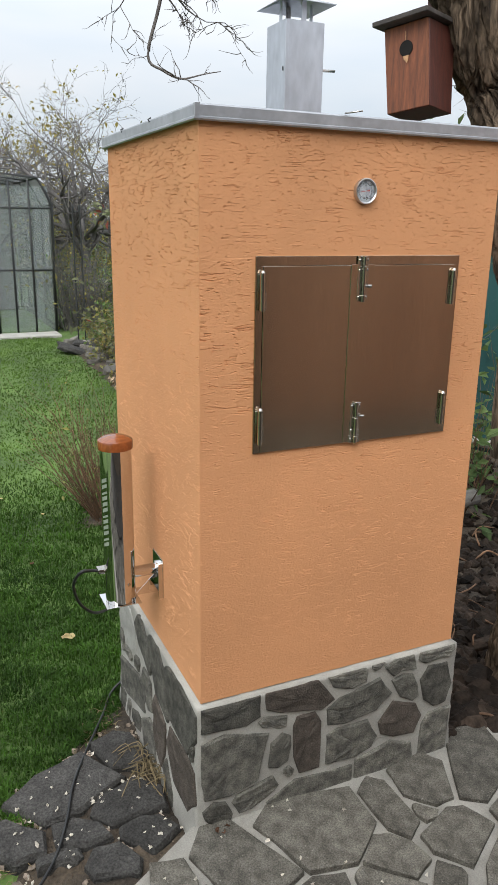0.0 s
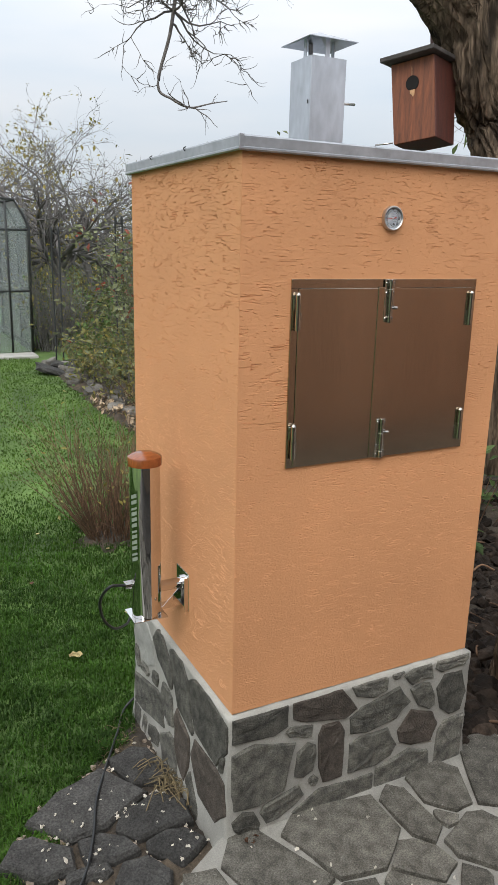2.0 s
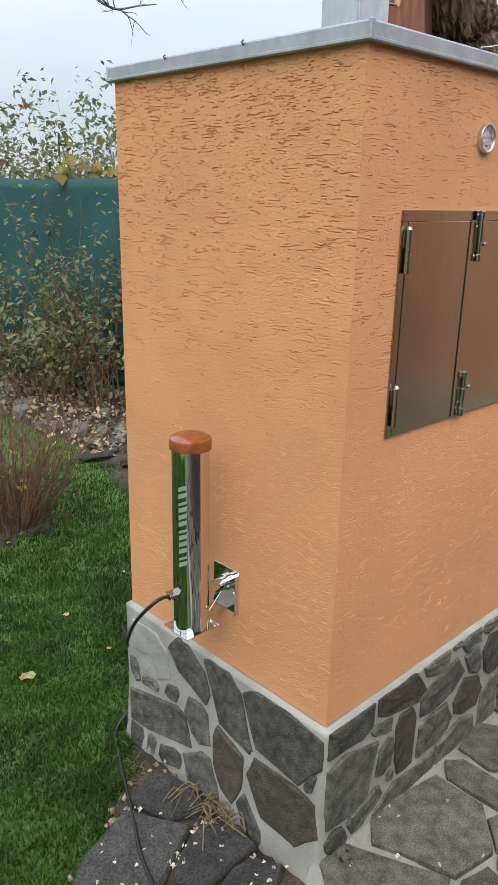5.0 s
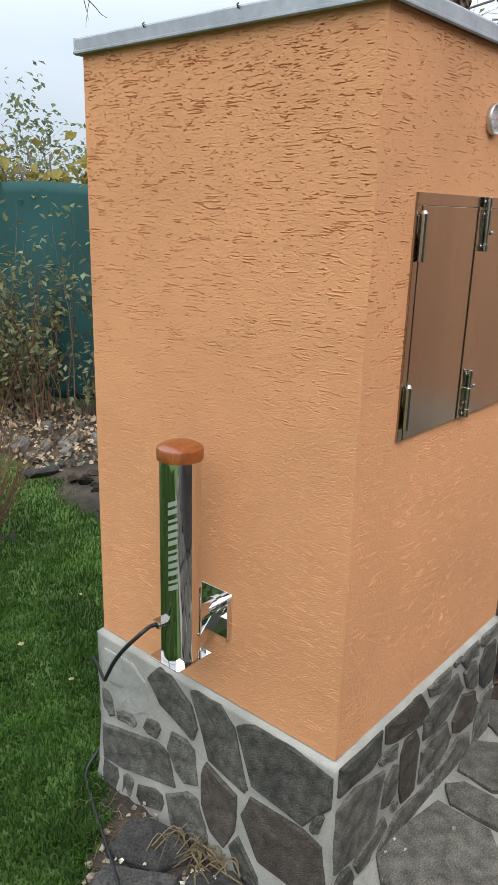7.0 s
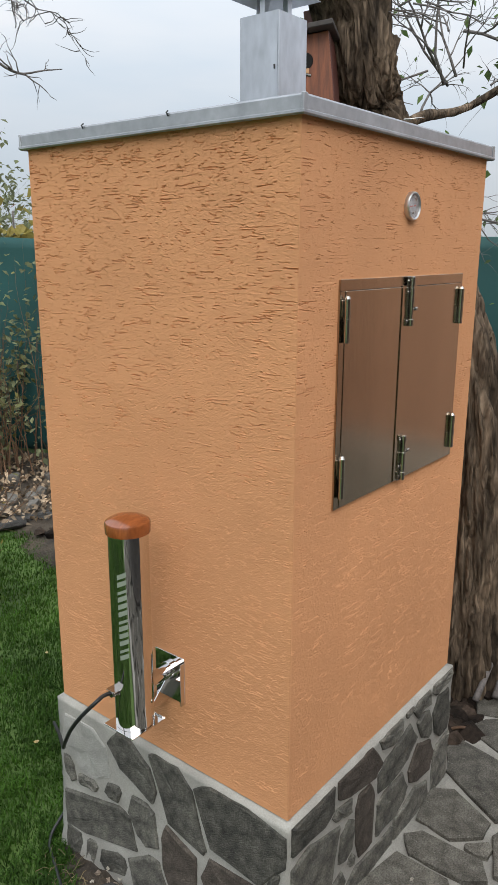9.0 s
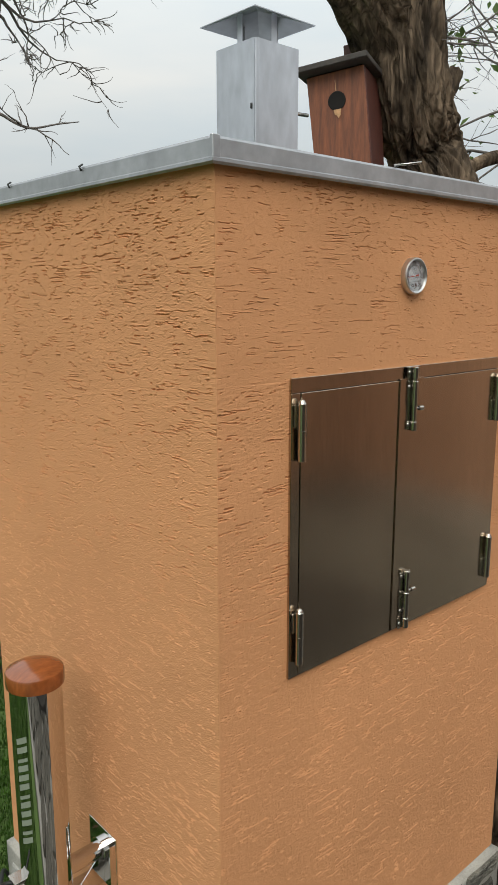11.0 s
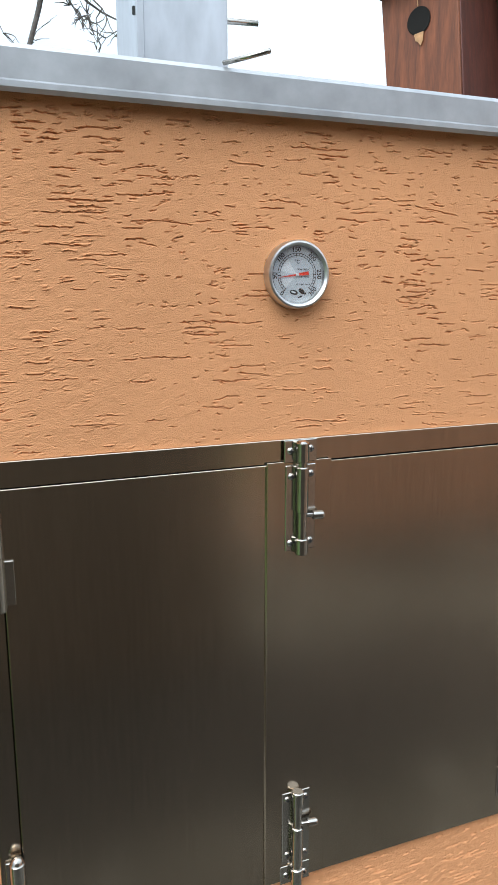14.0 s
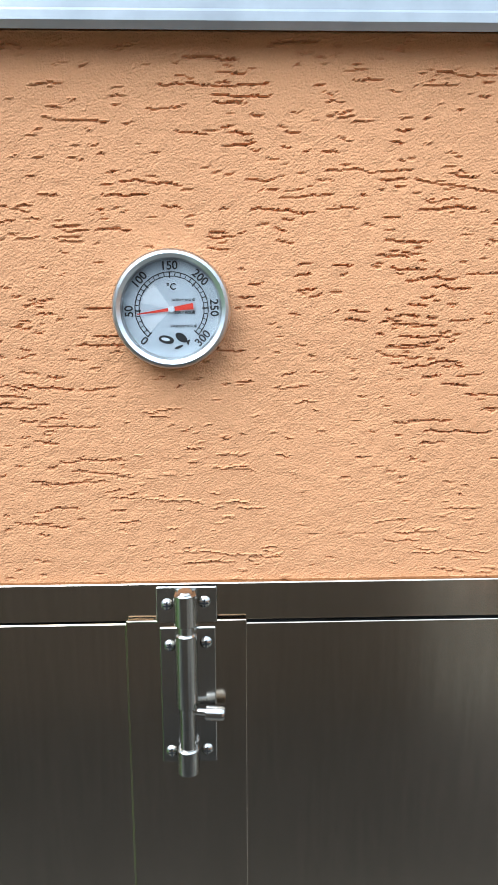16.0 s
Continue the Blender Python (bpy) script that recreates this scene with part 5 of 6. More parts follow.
def chunk_field(name, count, region, sizes, zbase, material, label, category, seed, flat=0.45):
    """Irregular broken lumps joined into one heap."""
    r = np.random.default_rng(seed)
    V, F = [], []
    base = [(1, 0, 0), (-1, 0, 0), (0, 1, 0), (0, -1, 0), (0, 0, 1), (0, 0, -1)]
    face = [(0, 2, 4), (2, 1, 4), (1, 3, 4), (3, 0, 4), (2, 0, 5), (1, 2, 5), (3, 1, 5), (0, 3, 5)]
    done = 0
    while done < count:
        x, y = r.uniform(region[0], region[1]), r.uniform(region[2], region[3])
        if not region[4](x, y):
            continue
        done += 1
        s = r.uniform(*sizes)
        m = Euler(r.uniform(-0.5, 0.5, 3) * (1, 1, 6)).to_matrix()
        sc = np.array((s * r.uniform(0.8, 1.7), s * r.uniform(0.6, 1.0), s * flat * r.uniform(0.6, 1.4)))
        b = len(V)
        z = zbase(x, y)
        pts = [np.array(p) * sc for p in base]
        for p in pts:
            q = m @ Vector(p + r.normal(0, 0.18, 3) * s)
            V.append((x + q.x, y + q.y, z + q.z + s * flat * 0.35))
        F += [tuple(b + i for i in f) for f in face]
    me = mesh_of(name, V, F)
    bm = bmesh.new()
    bm.from_mesh(me)
    bmesh.ops.subdivide_edges(bm, edges=bm.edges[:], cuts=1, smooth=0.6)
    for v in bm.verts:
        v.co += Vector(r.normal(0, 0.0022, 3))
    bm.to_mesh(me)
    bm.free()
    return tagged(part(name, me, material), label, category, kind="stuff")


def bed_z(x, y):
    return float(ground_height(np.array(x), np.array(y))) + 0.034


def bed_area(x, y):
    return x > 0.86 + 0.2 * max(0, y) and y > -0.02 + 0.03 * x and x < 2.9


chunk_field("bark_mulch", 900, (0.84, 2.4, 0.0, 1.5, bed_area), (0.014, 0.040), bed_z, M["bark_chip"], "dark brown bark mulch and lava-like chunks beside the paving", "mulch", 52, 0.6)
chunk_field("bark_mulch", 350, (0.84, 1.5, 0.0, 0.7, bed_area), (0.03, 0.055), bed_z, M["bark_chip"], "larger dark bark chunks heaped against the plinth", "mulch", 53, 0.7)
chunk_field("bark_mulch", 700, (1.3, 4.0, 0.6, 2.8, lambda x, y: x < 4.2 - 0.44 * y), (0.02, 0.05), bed_z, M["bark_chip"], "dark bark mulch under the old tree", "mulch", 54, 0.5)
twl = []
for k in range(70):
    x, y = rm.uniform(0.9, 2.2), rm.uniform(0.05, 1.3)
    a, ln = rm.uniform(0, 6.28), rm.uniform(0.05, 0.22)
    z = bed_z(x, y) + 0.035
    twl.append((smooth_path([(x, y, z), (x + ln * 0.5 * math.cos(a), y + ln * 0.5 * math.sin(a), z + rm.uniform(0.0, 0.03)), (x + ln * math.cos(a + 0.3), y + ln * math.sin(a + 0.3), z)], 6), [rm.uniform(0.002, 0.006)] * 7))
V, F = sweep(twl, 5)
tagged(part("fallen_twigs", mesh_of("fallen_twigs", V, F, True), M["brownstem"]), "broken twigs and wood splinters lying on the mulch", "twigs", kind="stuff")
V, F = sweep([(smooth_path([(1.40, 1.35, 0.10), (1.75, 1.42, 0.13), (2.2, 1.46, 0.15)], 14), list(np.linspace(0.055, 0.045, 15)))], 16)
tagged(part("log", mesh_of("log", V, F, True), M["greywood"]), "grey weathered log lying on the dark mulch", "log")
for k, (a, b, r0) in enumerate((((1.20, 0.04, 0.05), (1.55, 0.03, 0.34), 0.012), ((1.26, -0.01, 0.05), (1.60, 0.02, 0.28), 0.015))):
    V, F = sweep([(smooth_path([a, tuple((Vector(a) + Vector(b)) / 2 + Vector((0.02, 0, 0.01))), b], 10), list(np.linspace(r0, r0 * 0.6, 11)))], 9)
    tagged(part("dead_branch", mesh_of("dead_branch", V, F, True), M["twig"]), "dead brown branch leaning against the tree foot", "branch", "dead branches")

# ---- litter on the loose slabs ----
rl = np.random.default_rng(61)
chunk_field("white_chips", 85, (-0.48, -0.02, 0.05, 0.62, lambda x, y: y < 0.62 + 0.5 * x), (0.0022, 0.0055), lambda x, y: -0.058, M["white_chip"], "small white wood chips scattered over the loose slabs", "chips", 62, 0.5)
chunk_field("white_chips", 26, (-0.3, 0.6, -0.55, -0.03, lambda x, y: True), (0.0015, 0.004), lambda x, y: 0.0195 + 0.010 * min(1, max(0, x - 0.1)), M["white_chip"], "a few white chips on the paving", "chips", 63, 0.5)
chunk_field("pebbles", 160, (-0.56, -0.02, 0.02, 0.66, lambda x, y: y < 0.70 + 0.6 * x), (0.005, 0.013), lambda x, y: -0.088, M["pebble"], "brown pebbles in the gaps between the loose slabs", "pebbles", 64, 0.7)
straw = []
for k in range(42):
    x, y = rl.normal(-0.055, 0.025), rl.normal(0.34, 0.05)
    x = min(x, -0.03)
    a, ln = rl.uniform(0, 6.28), rl.uniform(0.04, 0.10)
    straw.append((smooth_path([(x, y, -0.060), (x + ln * 0.4 * math.cos(a), y + ln * 0.4 * math.sin(a), -0.040 + rl.uniform(0, 0.02)), (x + ln * math.cos(a + 0.8), y + ln * math.sin(a + 0.8), -0.056)], 6), [0.0022] * 4 + [0.0016] * 3))
V, F = sweep(straw, 4)
tagged(part("dry_grass_tuft", mesh_of("dry_grass_tuft", V, F), M["drygrass"]), "withered yellow grass tuft at the foot of the plinth", "dry grass")
litter = []
for k in range(260):
    x = rl.uniform(-0.60, -0.05)
    y = 0.66 + 0.9 * x + rl.normal(0, 0.05) + (0.1 if x > -0.2 else 0)
    a, ln = rl.uniform(0, 6.28), rl.uniform(0.015, 0.05)
    litter.append(([(x, y, -0.088), (x + ln * 0.5 * math.cos(a), y + ln * 0.5 * math.sin(a), -0.078), (x + ln * math.cos(a), y + ln * math.sin(a), -0.086)], [0.001] * 3))
V, F = sweep(litter, 3)
tagged(part("dead_grass", mesh_of("dead_grass", V, F), M["drygrass"]), "brown dead grass along the lawn's edge", "dry grass", kind="stuff")


def curled_leaf(size, seed):
    r = random.Random(seed)
    bm = bmesh.new()
    n = 12
    mid = bm.verts.new((0, 0, size * 0.16))
    rim = []
    for i in range(n):
        a = 2 * math.pi * i / n
        q = size * (0.75 + 0.25 * math.cos(a)) * r.uniform(0.75, 1.05)
        rim.append(bm.verts.new((q * math.cos(a), q * 0.8 * math.sin(a), size * r.uniform(0.02, 0.32))))
    for i in range(n):
        bm.faces.new((mid, rim[i], rim[(i + 1) % n]))
    bmesh.ops.solidify(bm, geom=bm.faces[:], thickness=size * 0.03)
    return bm


ob = part("fallen_leaf", curled_leaf(0.042, 3), M["deadleaf"])
ob.location = (-0.127, 1.262, -0.085)
tagged(ob, "pale yellow curled leaf lying on the lawn", "leaf", "fallen leaves")
for k, (x, y, s) in enumerate(((0.028, -0.050, 0.020), (0.060, -0.045, 0.015), (0.045, -0.062, 0.013))):
    ob = part("fallen_leaf", curled_leaf(s, 7 + k), M["redbrownleaf"])
    ob.location, ob.rotation_euler = (x, y, 0.016), (0.2, 0.3, k * 1.3)
    tagged(ob, "dry red-brown leaf at the foot of the plinth", "leaf", "fallen leaves")
for k in range(14):
    ob = part("fallen_leaf", curled_leaf(rl.uniform(0.012, 0.024), 20 + k), M["deadleaf" if k % 3 else "redbrownleaf"])
    ob.location, ob.rotation_euler = (rl.uniform(-0.7, 0.9), rl.uniform(1.0, 3.2), -0.075), (0, 0, rl.uniform(0, 6))
    tagged(ob, "small withered leaf lying on the lawn", "leaf", "fallen leaves")

# ---- shrubs and the bed ----
rs = np.random.default_rng(71)


def stems(count, foot, spread, height, radius, lean, rng, kids=2, sub=0.35):
    P, tips = [], []
    for k in range(count):
        a, q = rng.uniform(0, 2 * np.pi), math.sqrt(rng.uniform(0, 1))
        st = (foot[0] + spread[0] * q * math.cos(a), foot[1] + spread[1] * q * math.sin(a), foot[2])
        wy = (lean * math.cos(a) * q + rng.normal(0, 0.12), lean * math.sin(a) * q + rng.normal(0, 0.12), 1)
        branchlets(st, wy, height * rng.uniform(0.55, 1.1), radius, rng, 1, 0, sub, kids, 0.07, P, tips)
    return P, tips


def along_tips(P, n, rng, low=0.35, jitter=0.02):
    out = []
    for k in range(n):
        pts, _ = P[int(rng.integers(len(P)))]
        i = int(rng.integers(int(len(pts) * low), len(pts)))
        out.append(np.array(pts[i]) + rng.normal(0, jitter, 3))
    return out


def shrub(name, label, foot, spread, height, count, radius, lean, stem_mat, leaf_sets, seed, kids=2):
    r = np.random.default_rng(seed)
    t = thing(name, label, "shrub", "garden shrubs")
    P, tips = stems(count, foot, spread, height, radius, lean, r, kids)
    V, F = sweep(P, 4, False)
    tagged(part("thicket", mesh_of("thicket", V, F, True), M[stem_mat], t), kind="stuff")
    for n, size, m, low in leaf_sets:
        part("foliage", leaf_cloud("foliage", along_tips(P, n, r, low, 0.03 + size * 0.3), size, r), M[m], t)


shrub("shrub", "low leafless shrub of dense reddish-brown stems on the lawn", (0.46, 2.52, -0.09), (0.20, 0.14), 0.62, 190, 0.0035, 0.55, "brownstem",
      ((60, 0.035, "olive_leaf", 0.3), (40, 0.04, "yellow_leaf", 0.5)), 72, 3)
shrub("shrub", "rose bush with tall shoots and sparse green leaves before the fence", (2.15, 4.05, -0.08), (0.45, 0.30), 1.25, 34, 0.007, 0.35, "brownstem",
      ((900, 0.06, "grey_leaf", 0.2), (160, 0.065, "olive_leaf", 0.5)), 73, 3)
shrub("shrub", "dense leafy bush with green and yellowing leaves in the bed", (1.85, 4.75, -0.08), (0.42, 0.4), 1.05, 60, 0.006, 0.45, "brownstem",
      ((1900, 0.06, "grey_leaf", 0.15), (700, 0.06, "olive_leaf", 0.15), (90, 0.06, "yellow_leaf", 0.6)), 74, 3)
shrub("shrub", "olive-green bush with yellow leaves along the lawn", (1.75, 6.0, -0.08), (0.35, 0.5), 0.6, 46, 0.006, 0.5, "fartwig",
      ((1300, 0.06, "olive_leaf", 0.15), (300, 0.05, "yellow_leaf", 0.4)), 75, 3)
shrub("shrub", "tall shoots with grey-green leaves beside the fence", (2.75, 3.25, -0.06), (0.4, 0.35), 1.15, 26, 0.007, 0.3, "brownstem", ((600, 0.06, "grey_leaf", 0.25), (80, 0.07, "yellow_leaf", 0.4)), 76, 3)
shrub("shrub", "mixed low bush with olive leaves at the back of the bed", (2.0, 7.6, -0.08), (0.5, 0.6), 0.55, 46, 0.007, 0.5, "fartwig", ((1500, 0.07, "olive_leaf", 0.1), (700, 0.07, "green_leaf", 0.1), (160, 0.07, "yellow_leaf", 0.4)), 77, 3)
shrub("shrub", "currant bush with olive leaves beside the greenhouse", (1.95, 10.6, -0.1), (0.35, 0.4), 1.30, 120, 0.0085, 0.3, "fartwig", ((650, 0.06, "olive_leaf", 0.2), (120, 0.06, "green_leaf", 0.2), (200, 0.06, "yellow_leaf", 0.3)), 78, 3)
shrub("shrub", "leafy ivy-like bush by the green fence behind the old tree", (2.35, 1.75, 0.0), (0.3, 0.3), 0.75, 26, 0.005, 0.6, "brownstem", ((420, 0.085, "green_leaf", 0.2),), 79, 2)


def rock(x, y, z, sx, sy, sz, seed, label, mat_name="rock"):
    r = np.random.default_rng(seed)
    bm = bmesh.new()
    bmesh.ops.create_icosphere(bm, subdivisions=2, radius=1)
    for v in bm.verts:
        k = 1 + 0.28 * noise.noise(v.co * 1.3 + Vector((seed, 0, 0))) + r.normal(0, 0.04)
        v.co = Vector((v.co.x * sx * k, v.co.y * sy * k, max(-0.5, min(0.55, v.co.z * k)) * 2 * sz))
    ob = part("stone", bm, M[mat_name])
    ob.location, ob.rotation_euler = (x, y, z), (r.normal(0, 0.12), r.normal(0, 0.12), r.uniform(0, 6))
    return tagged(ob, label, "stone", "rockery stones")


for k in range(30):
    u = k / 29
    x, y = 1.40 + 0.95 * rs.uniform(0, 1), 3.2 + rs.uniform(-0.1, 0.55)
    if k < 9:
        rock(1.35 + 0.14 * k, 3.12 + 0.05 * math.sin(k * 2) - 0.02 * k, -0.075, rs.uniform(0.09, 0.15), rs.uniform(0.07, 0.11), rs.uniform(0.018, 0.03), k, "flat grey stone edging the bed along the lawn", "loose")
    else:
        rock(x, y + 0.1, -0.045, rs.uniform(0.03, 0.075), rs.uniform(0.03, 0.06), rs.uniform(0.02, 0.04), k, "small rounded grey-beige stone in the rockery")
for k in range(26):
    y = 3.6 + 0.22 * k
    rock(1.42 + rs.uniform(-0.03, 0.22), y, -0.055, rs.uniform(0.06, 0.13), rs.uniform(0.05, 0.1), rs.uniform(0.025, 0.05), 60 + k, "pale stone bordering the bed beside the lawn")
for k in range(3):
    rock(1.35 + 0.28 * k, 8.3 + 0.35 * k, -0.06, 0.24, 0.18, 0.04, 90 + k, "large flat blue-grey slab at the lawn's end", "loose")

rt = np.random.default_rng(97)
spots_xy = np.stack((rt.uniform(0.95, 2.3, 2600), rt.uniform(2.9, 6.5, 2600)), 1)
spots_xy = spots_xy[spots_xy[:, 0] > 1.30 + 0.06 * np.sin(spots_xy[:, 1] * 5)]
tagged(part("leaf_litter", leaf_cloud("leaf_litter", np.column_stack((spots_xy, ground_height(spots_xy[:, 0], spots_xy[:, 1]) + 0.055 + rt.uniform(0, 0.02, len(spots_xy)))), 0.050, rt, 0.0, 0.7), M["litter"]),
       "tan and brown fallen leaves covering the garden bed", "leaf litter", kind="stuff")

# ---- green shade-net fence ----
fence = thing("fence", "dark green shade-net fence on steel posts", "fence")
FA, FB, FTOP = Vector((1.90, 5.62)), Vector((5.6, -2.85)), 1.68
fdir = (FB - FA).normalized()
flen = (FB - FA).length
nu, nv = 160, 20
V = []
for i in range(nu + 1):
    for j in range(nv + 1):
        s, z = i / nu * flen, j / nv
        p = FA + fdir * s
        sag = 0.02 * math.sin(s * 2.6) ** 2
        fold = 0.012 * math.sin(s * 9 + 2 * math.sin(z * 5)) + 0.01 * noise.noise(Vector((s * 3, z * 4, 0)))
        V.append((p.x - fdir.y * fold, p.y + fdir.x * fold, -0.02 + z * (FTOP + 0.02 - sag)))
F = [(i * (nv + 1) + j, (i + 1) * (nv + 1) + j, (i + 1) * (nv + 1) + j + 1, i * (nv + 1) + j + 1) for i in range(nu) for j in range(nv)]
me = mesh_of("net", V, F, True)
bm = bmesh.new()
bm.from_mesh(me)
bmesh.ops.solidify(bm, geom=bm.faces[:], thickness=0.002)
bm.to_mesh(me)
bm.free()
part("net", me, M["net"], fence)
s = 0.0
while s < flen:
    p = FA + fdir * s
    tube("post", [(p.x + 0.03, p.y + 0.02, -0.15), (p.x + 0.03, p.y + 0.02, FTOP + 0.0)], 0.018, M["netpost"], fence)
    s += 2.1
a, b = FA + fdir * 2.0, FB
V, F = sweep([([(a.x - 0.05, a.y, 0.055), (b.x - 0.05, b.y, 0.055)], [0.035, 0.035])], 4)
tagged(part("kerb_board", mesh_of("kerb_board", V, F), M["concrete"]), "pale concrete board along the foot of the fence", "kerb", kind="structure")


# ---- trees and hedge behind ----
def garden_tree(name, label, foot, height, seed, trunk_r, limbs, depth, leaf_sets, wood="fartwig", spread=0.55, kids=5, sides=4):
    r = np.random.default_rng(seed)
    t = thing(name, label, "tree", "trees behind the garden")
    top = (foot[0] + r.normal(0, 0.15), foot[1], foot[2] + height * 0.35)
    V, F = sweep([(smooth_path([foot, ((foot[0] + top[0]) / 2 + 0.06, foot[1], (foot[2] + top[2]) / 2), top], 10), list(np.linspace(trunk_r, trunk_r * 0.7, 11)))], 10)
    part("trunk", mesh_of("trunk", V, F, True), M[wood], t)
    P, tips = [], []
    for k in range(limbs):
        a = 2 * np.pi * k / limbs + r.uniform(-0.3, 0.3)
        st = np.array(top) - (0, 0, r.uniform(0, 0.12) * height)
        branchlets(st, (math.cos(a) * 0.8, math.sin(a) * 0.8, r.uniform(0.25, 1.0)), height * r.uniform(0.42, 0.66), trunk_r * 0.5, r, depth, 0.1, spread, kids, 0.2, P, tips, 0.0042)
    V, F = sweep(P, sides, False)
    tagged(part("branch_crown", mesh_of("branch_crown", V, F, True), M[wood], t), kind="stuff")
    for n, size, m in leaf_sets:
        part("crown", leaf_cloud("crown", along_tips(P, n, r, 0.3, 0.05), size, r), M[m], t)


garden_tree("fruit_tree", "grey fruit tree with dense twigs and thinning yellow leaves", (2.4, 12.6, -0.1), 4.2, 81, 0.12, 10, 3, ((420, 0.08, "yellow_leaf"), (160, 0.07, "olive_leaf")), kids=7, sides=3)
garden_tree("fruit_tree", "fruit tree with thinning yellow autumn leaves", (0.5, 15.0, -0.1), 4.6, 82, 0.12, 8, 3, ((2600, 0.09, "yellow_leaf"), (900, 0.09, "olive_leaf")), kids=6, sides=3)
garden_tree("fruit_tree", "grey bare fruit tree further down the garden", (4.2, 16.5, -0.1), 4.2, 83, 0.10, 7, 3, ((700, 0.08, "yellow_leaf"),), kids=6, sides=3)
shrub("hedge_bush", "upright leafy hedge bush with grey-green leaves behind the fence", (3.1, 5.9, -0.1), (0.42, 0.42), 1.75, 90, 0.008, 0.10, "twig", ((8500, 0.075, "grey_leaf", 0.35),), 84, 4)
shrub("hedge_bush", "slender upright bush with grey-green and red leaves behind the fence", (2.55, 7.2, -0.1), (0.5, 0.45), 1.75, 55, 0.008, 0.12, "twig", ((5600, 0.075, "grey_leaf", 0.35), (420, 0.09, "red_leaf", 0.6)), 85, 4)
shrub("hedge_bush", "leafy grey-green bush showing over the green fence", (4.2, 4.6, -0.1), (0.7, 0.8), 1.5, 80, 0.008, 0.12, "twig", ((6000, 0.075, "grey_leaf", 0.35), (1200, 0.08, "green_leaf", 0.4)), 86, 4)
shrub("hedge_bush", "green bush beyond the fence at the terrace side", (5.0, 2.2, -0.1), (0.6, 0.8), 1.6, 60, 0.008, 0.12, "twig", ((3000, 0.07, "green_leaf", 0.35),), 87, 4)
vine = thing("grape_vine", "grape vine with large yellow-green leaves on top of the fence", "vine")
rv = np.random.default_rng(88)
vp = []
for k in range(9):
    s0 = rv.uniform(0.9, 2.2)
    p = FA + fdir * s0
    vp.append((smooth_path([(p.x + 0.1, p.y + 0.06, 0.0), (p.x + 0.12, p.y + 0.05, 1.2), (p.x + rv.normal(0.1, 0.1), p.y + 0.1, 1.75 + rv.uniform(0, 0.25))], 10), [0.008] * 11))
V, F = sweep(vp, 5)
part("thicket", mesh_of("thicket", V, F, True), M["twig"], vine)
pts = []
for k in range(170):
    p = FA + fdir * rv.uniform(0.7, 2.4)
    pts.append((p.x + rv.normal(0.12, 0.06), p.y + rv.normal(0.08, 0.06), 1.62 + abs(rv.normal(0, 0.17))))
part("foliage", leaf_cloud("foliage", pts, 0.12, rv, 0.7, 0.85), M["yellow_leaf"], vine)


def hedge_mass(name, label, area, height, count, size, mats, seed):
    r = np.random.default_rng(seed)
    t = thing(name, label, "hedge", "far hedges")
    P = []
    for k in range(int(count / 60)):
        x, y = r.uniform(area[0], area[1]), r.uniform(area[2], area[3])
        hgt = height * r.uniform(0.55, 1.1)
        branchlets((x, y, -0.1), (r.normal(0, 0.2), r.normal(0, 0.2), 1), hgt, 0.012, r, 1, 0, 0.4, 5, 0.1, P)
    V, F = sweep(P, 3, False)
    tagged(part("thicket", mesh_of("thicket", V, F), M["fartwig"], t), kind="stuff")
    for frac, m in mats:
        part("foliage", leaf_cloud("foliage", along_tips(P, int(count * frac), r, 0.15, 0.08), size, r), M[m], t)


hedge_mass("hedge", "tangled far hedge with olive and yellow leaves", (1.6, 9.0, 19.0, 23.0), 1.9, 14000, 0.13, ((0.6, "olive_leaf"), (0.25, "yellow_leaf"), (0.15, "green_leaf")), 91)
hedge_mass("hedge", "far hedge of yellow-green bushes behind the greenhouse", (-3.0, 2.0, 18.0, 21.0), 2.2, 9000, 0.12, ((0.5, "olive_leaf"), (0.4, "yellow_leaf")), 92)
hedge_mass("hedge", "wild green undergrowth at the end of the garden bed", (2.4, 6.5, 9.5, 15.0), 0.75, 7000, 0.09, ((0.5, "olive_leaf"), (0.5, "green_leaf")), 93)
hedge_mass("hedge", "mixed bushes with some red leaves beyond the fence end", (3.0, 6.0, 8.5, 10.5), 1.3, 3000, 0.09, ((0.6, "olive_leaf"), (0.04, "red_leaf"), (0.3, "grey_leaf")), 94)
# hedge out of view, added as greenery for the polished tube to reflect
hedge_mass("hedge", "unseen tall green hedge added to close the lawn side in reflections", (-7.5, -6.5, -4.0, 16.0), 2.2, 8000, 0.14, ((0.7, "green_leaf"), (0.3, "olive_leaf")), 95)

# hairpin bean poles
for x, y, h in ((2.35, 8.6, 1.85), (1.55, 8.9, 1.70), (3.25, 6.6, 2.05)):
    ob = tube("bean_pole", smooth_path([(x, y, -0.15), (x, y, h - 0.06), (x + 0.02, y, h - 0.01), (x + 0.05, y, h), (x + 0.08, y, h - 0.01), (x + 0.10, y, h - 0.06), (x + 0.10, y, -0.15)], 40), 0.011, M["ironpost"], None, 8)
    tagged(ob, "bent black iron hairpin pole standing in the garden bed", "pole", "bean poles")

# raised bed at the far end
raised = thing("raised_bed", "low raised bed of weathered grey boards at the garden's end", "raised bed")
for k in range(3):
    part("board", box_bm(2.6, 4.3, 13.2, 13.24, -0.1 + 0.15 * k, 0.04 + 0.15 * k, 0.004), M["greywood"], raised)
part("cover", box_bm(2.7, 4.2, 13.25, 14.0, 0.40, 0.44, 0.006), M["sheet"], raised)

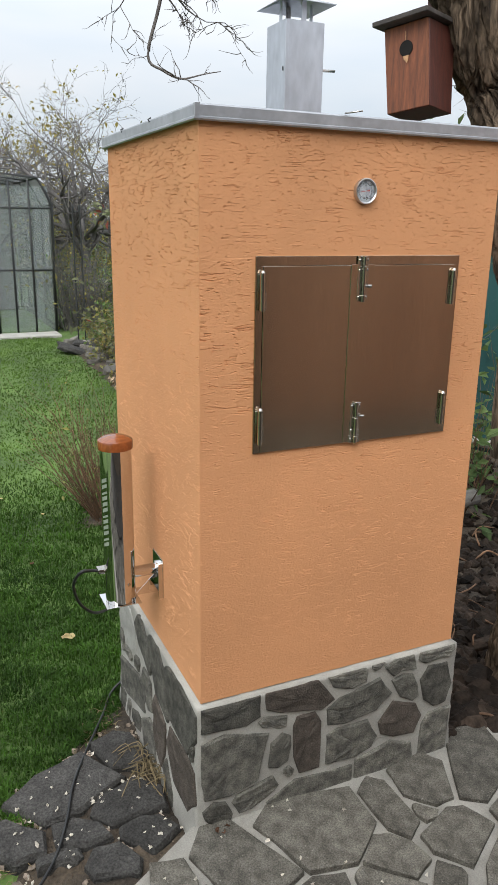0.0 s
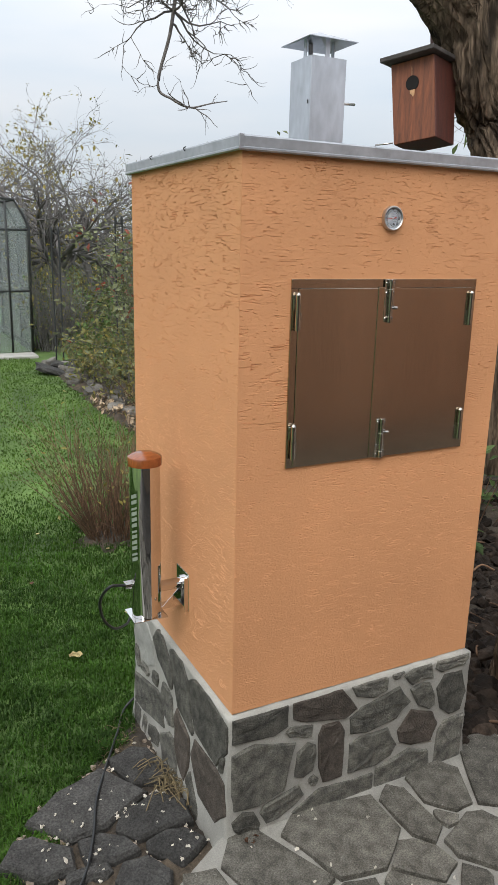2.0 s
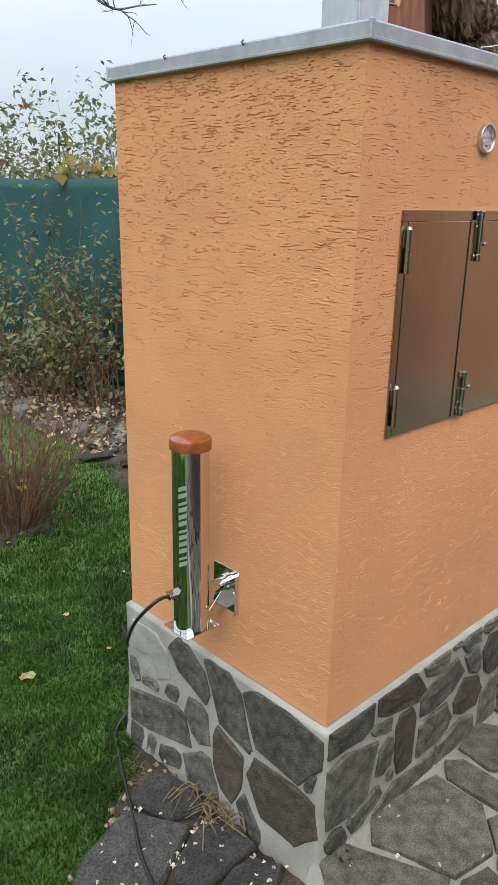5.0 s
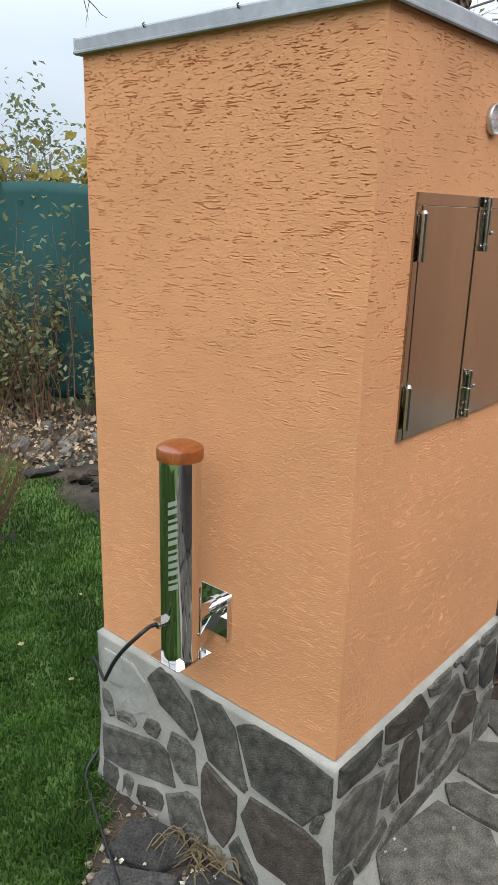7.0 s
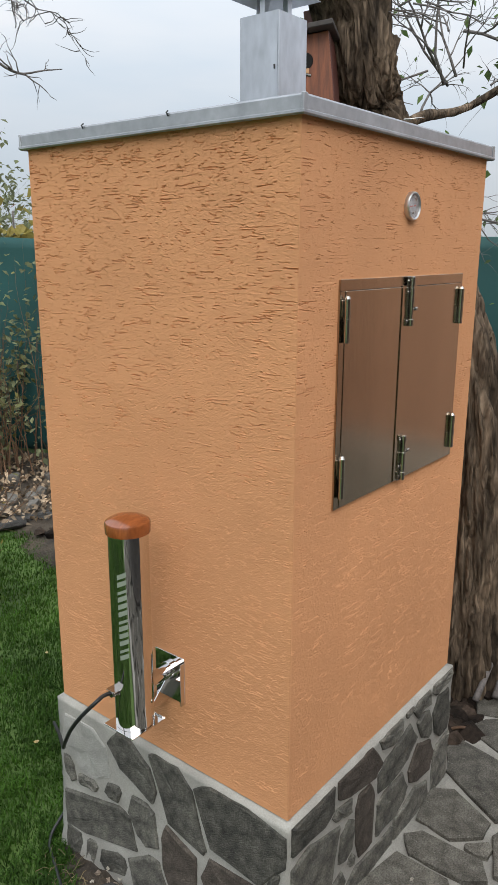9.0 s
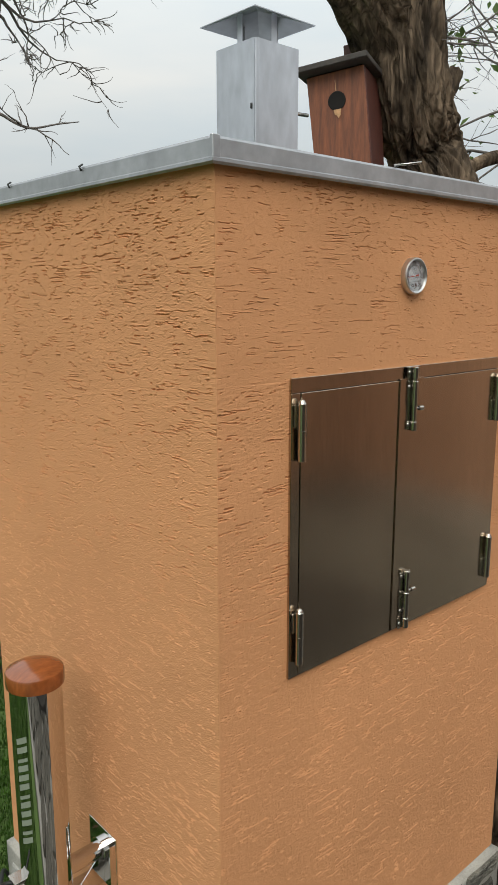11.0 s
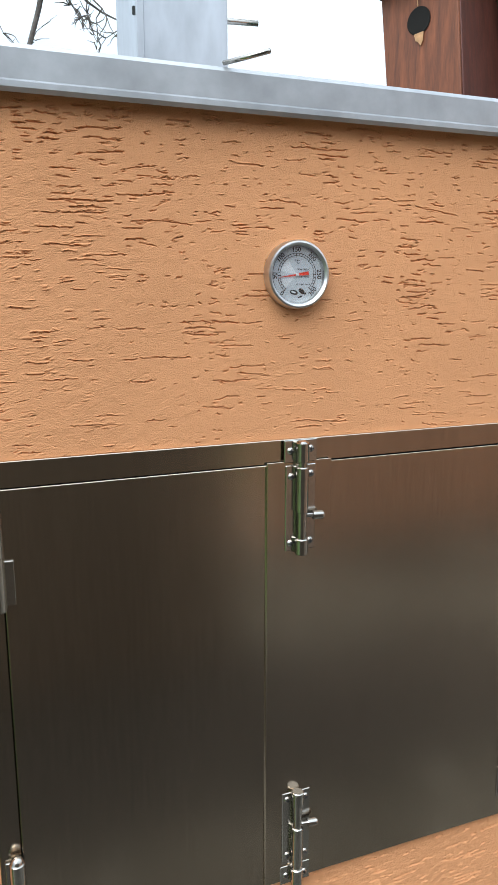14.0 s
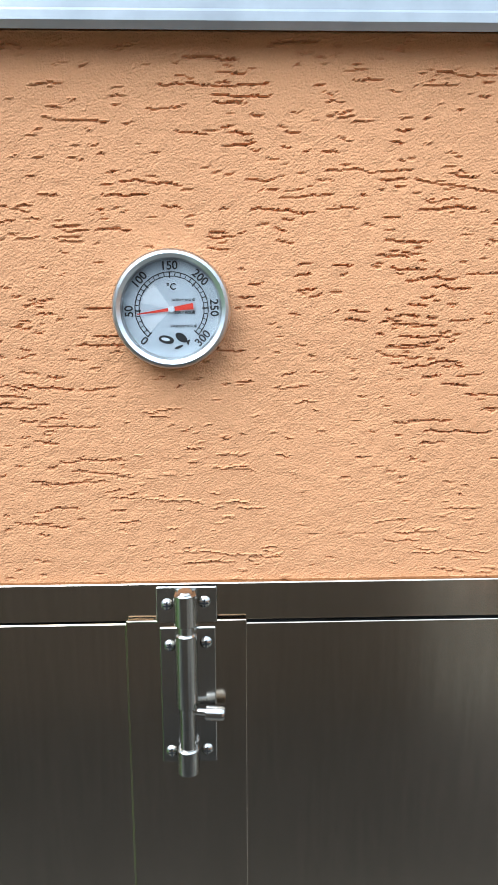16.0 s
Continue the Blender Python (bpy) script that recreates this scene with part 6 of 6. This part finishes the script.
# ---- greenhouse ----
gh = thing("greenhouse", "arched greenhouse with dark steel frame and clouded panels, door open", "greenhouse")
GA, GBX, GYF, GYB, GH = -1.0, 1.50, 10.3, 14.0, 2.28
shape = [(GBX, -0.1), (GBX + 0.03, 1.80), (GBX - 0.06, 1.99), (GBX - 0.17, 2.18)]
left = [(GA - (x - GBX), z) for x, z in shape][::-1]
prof = shape + [((GA + GBX) / 2, GH)] + left
for y in (GYF, GYF + 0.9, GYF + 1.8, GYF + 2.7, GYB):
    tube("rib", [(x, y, z) for x, z in prof], 0.022, M["ironpost"], gh, 6)
for x, z in (shape[1], shape[3], prof[4], left[0], left[2], (GBX, 0.85), (GBX, 0.0)):
    tube("rail", [(x, GYF, z), (x, GYB, z)], 0.016, M["ironpost"], gh, 6)
for x in (1.20, 0.92, 0.66):
    tube("mullion", [(x, GYF, -0.1), (x, GYF, 2.15)], 0.016, M["ironpost"], gh, 6)
for z in (0.85, 1.75):
    tube("crossbar", [(0.66, GYF, z), (GBX, GYF, z)], 0.014, M["ironpost"], gh, 6)
for k in range(4):
    y0 = GYF + 0.92 * k
    for (xa, za), (xb, zb) in zip(prof, prof[1:]):
        bm = bmesh.new()
        q = [bm.verts.new(p) for p in ((xa, y0 + 0.02, za), (xb, y0 + 0.02, zb), (xb, y0 + 0.90, zb), (xa, y0 + 0.90, za))]
        bm.faces.new(q)
        bmesh.ops.solidify(bm, geom=bm.faces[:], thickness=0.006)
        part("panel", bm, M["sheet"], gh)
for xa, xb in ((0.68, 0.91), (0.93, 1.19), (1.21, GBX - 0.02)):
    for za, zb in ((-0.08, 0.84), (0.86, 1.74), (1.76, 2.06)):
        part("pane", box_bm(xa, xb, GYF - 0.003, GYF + 0.003, za, zb), M["sheet"], gh)
part("door", box_bm(0.10, 0.64, GYF - 0.02, GYF + 0.0, 0.0, 0.05), M["ironpost"], gh)
tube("door_post", [(0.60, GYF - 0.05, -0.1), (0.60, GYF - 0.05, 1.05)], 0.022, M["ironpost"], gh, 6)
for z in (0.80, 0.98):
    tube("door_rail", [(-0.6, GYF - 0.05, z), (0.60, GYF - 0.05, z)], 0.016, M["ironpost"], gh, 6)
ob = part("storage_board", box_bm(-0.9, 0.52, 13.2, 13.3, -0.1, 0.95, 0.01), M["redpaint"])
tagged(ob, "red painted board wall inside the greenhouse", "board")
ob = part("storage_board", box_bm(-0.95, 1.4, 13.6, 13.7, -0.1, 2.1, 0.01), M["greywood"])
tagged(ob, "dark weathered back wall inside the greenhouse", "board")
ob = part("threshold", box_bm(-1.3, 1.48, 9.75, 10.15, -0.16, -0.065, 0.01), M["concrete"])
tagged(ob, "pale concrete strip before the greenhouse", "concrete strip", kind="structure")

# ---- unseen walls behind the camera, added to close the terrace and tint door reflections ----
back = part("wall_south", box_bm(-2.4, 1.25, -2.55, -2.35, -0.2, 2.5), M["darkwall"])
tagged(back, "unseen dark brown plank wall added across the terrace for door reflections", "wall", kind="structure")
# lighter than the south wall, so slanting views of the doors reflect brighter
back = part("wall_reflect", box_bm(1.91, 9.0, -3.90, -3.70, -0.2, 2.7), M["reflectwall"])
tagged(back, "unseen lighter brown plank wall added to brighten oblique door reflections", "wall", kind="structure")
back = part("wall_east", box_bm(4.60, 4.80, -3.69, -0.95, -0.2, 2.5), M["reflectwall"])
tagged(back, "unseen brown plank wall added at the terrace's end for door reflections", "wall", kind="structure")
# deck added out of view so the lower doors reflect something dark
deck = part("deck", box_bm(-2.4, 2.5, -2.34, -1.36, -0.10, 0.005), M["darkdeck"])
tagged(deck, "unseen dark plank deck added to darken the doors' lower reflection", "deck", kind="structure")
for k in range(7):
    ob = part("plank", box_bm(-2.4, 2.5, -0.066, 0.066, 0.0, 0.032, 0.003), M["darkdeck"], deck)
    ob.location = (0, -2.268 + 0.140 * k, 0.006)
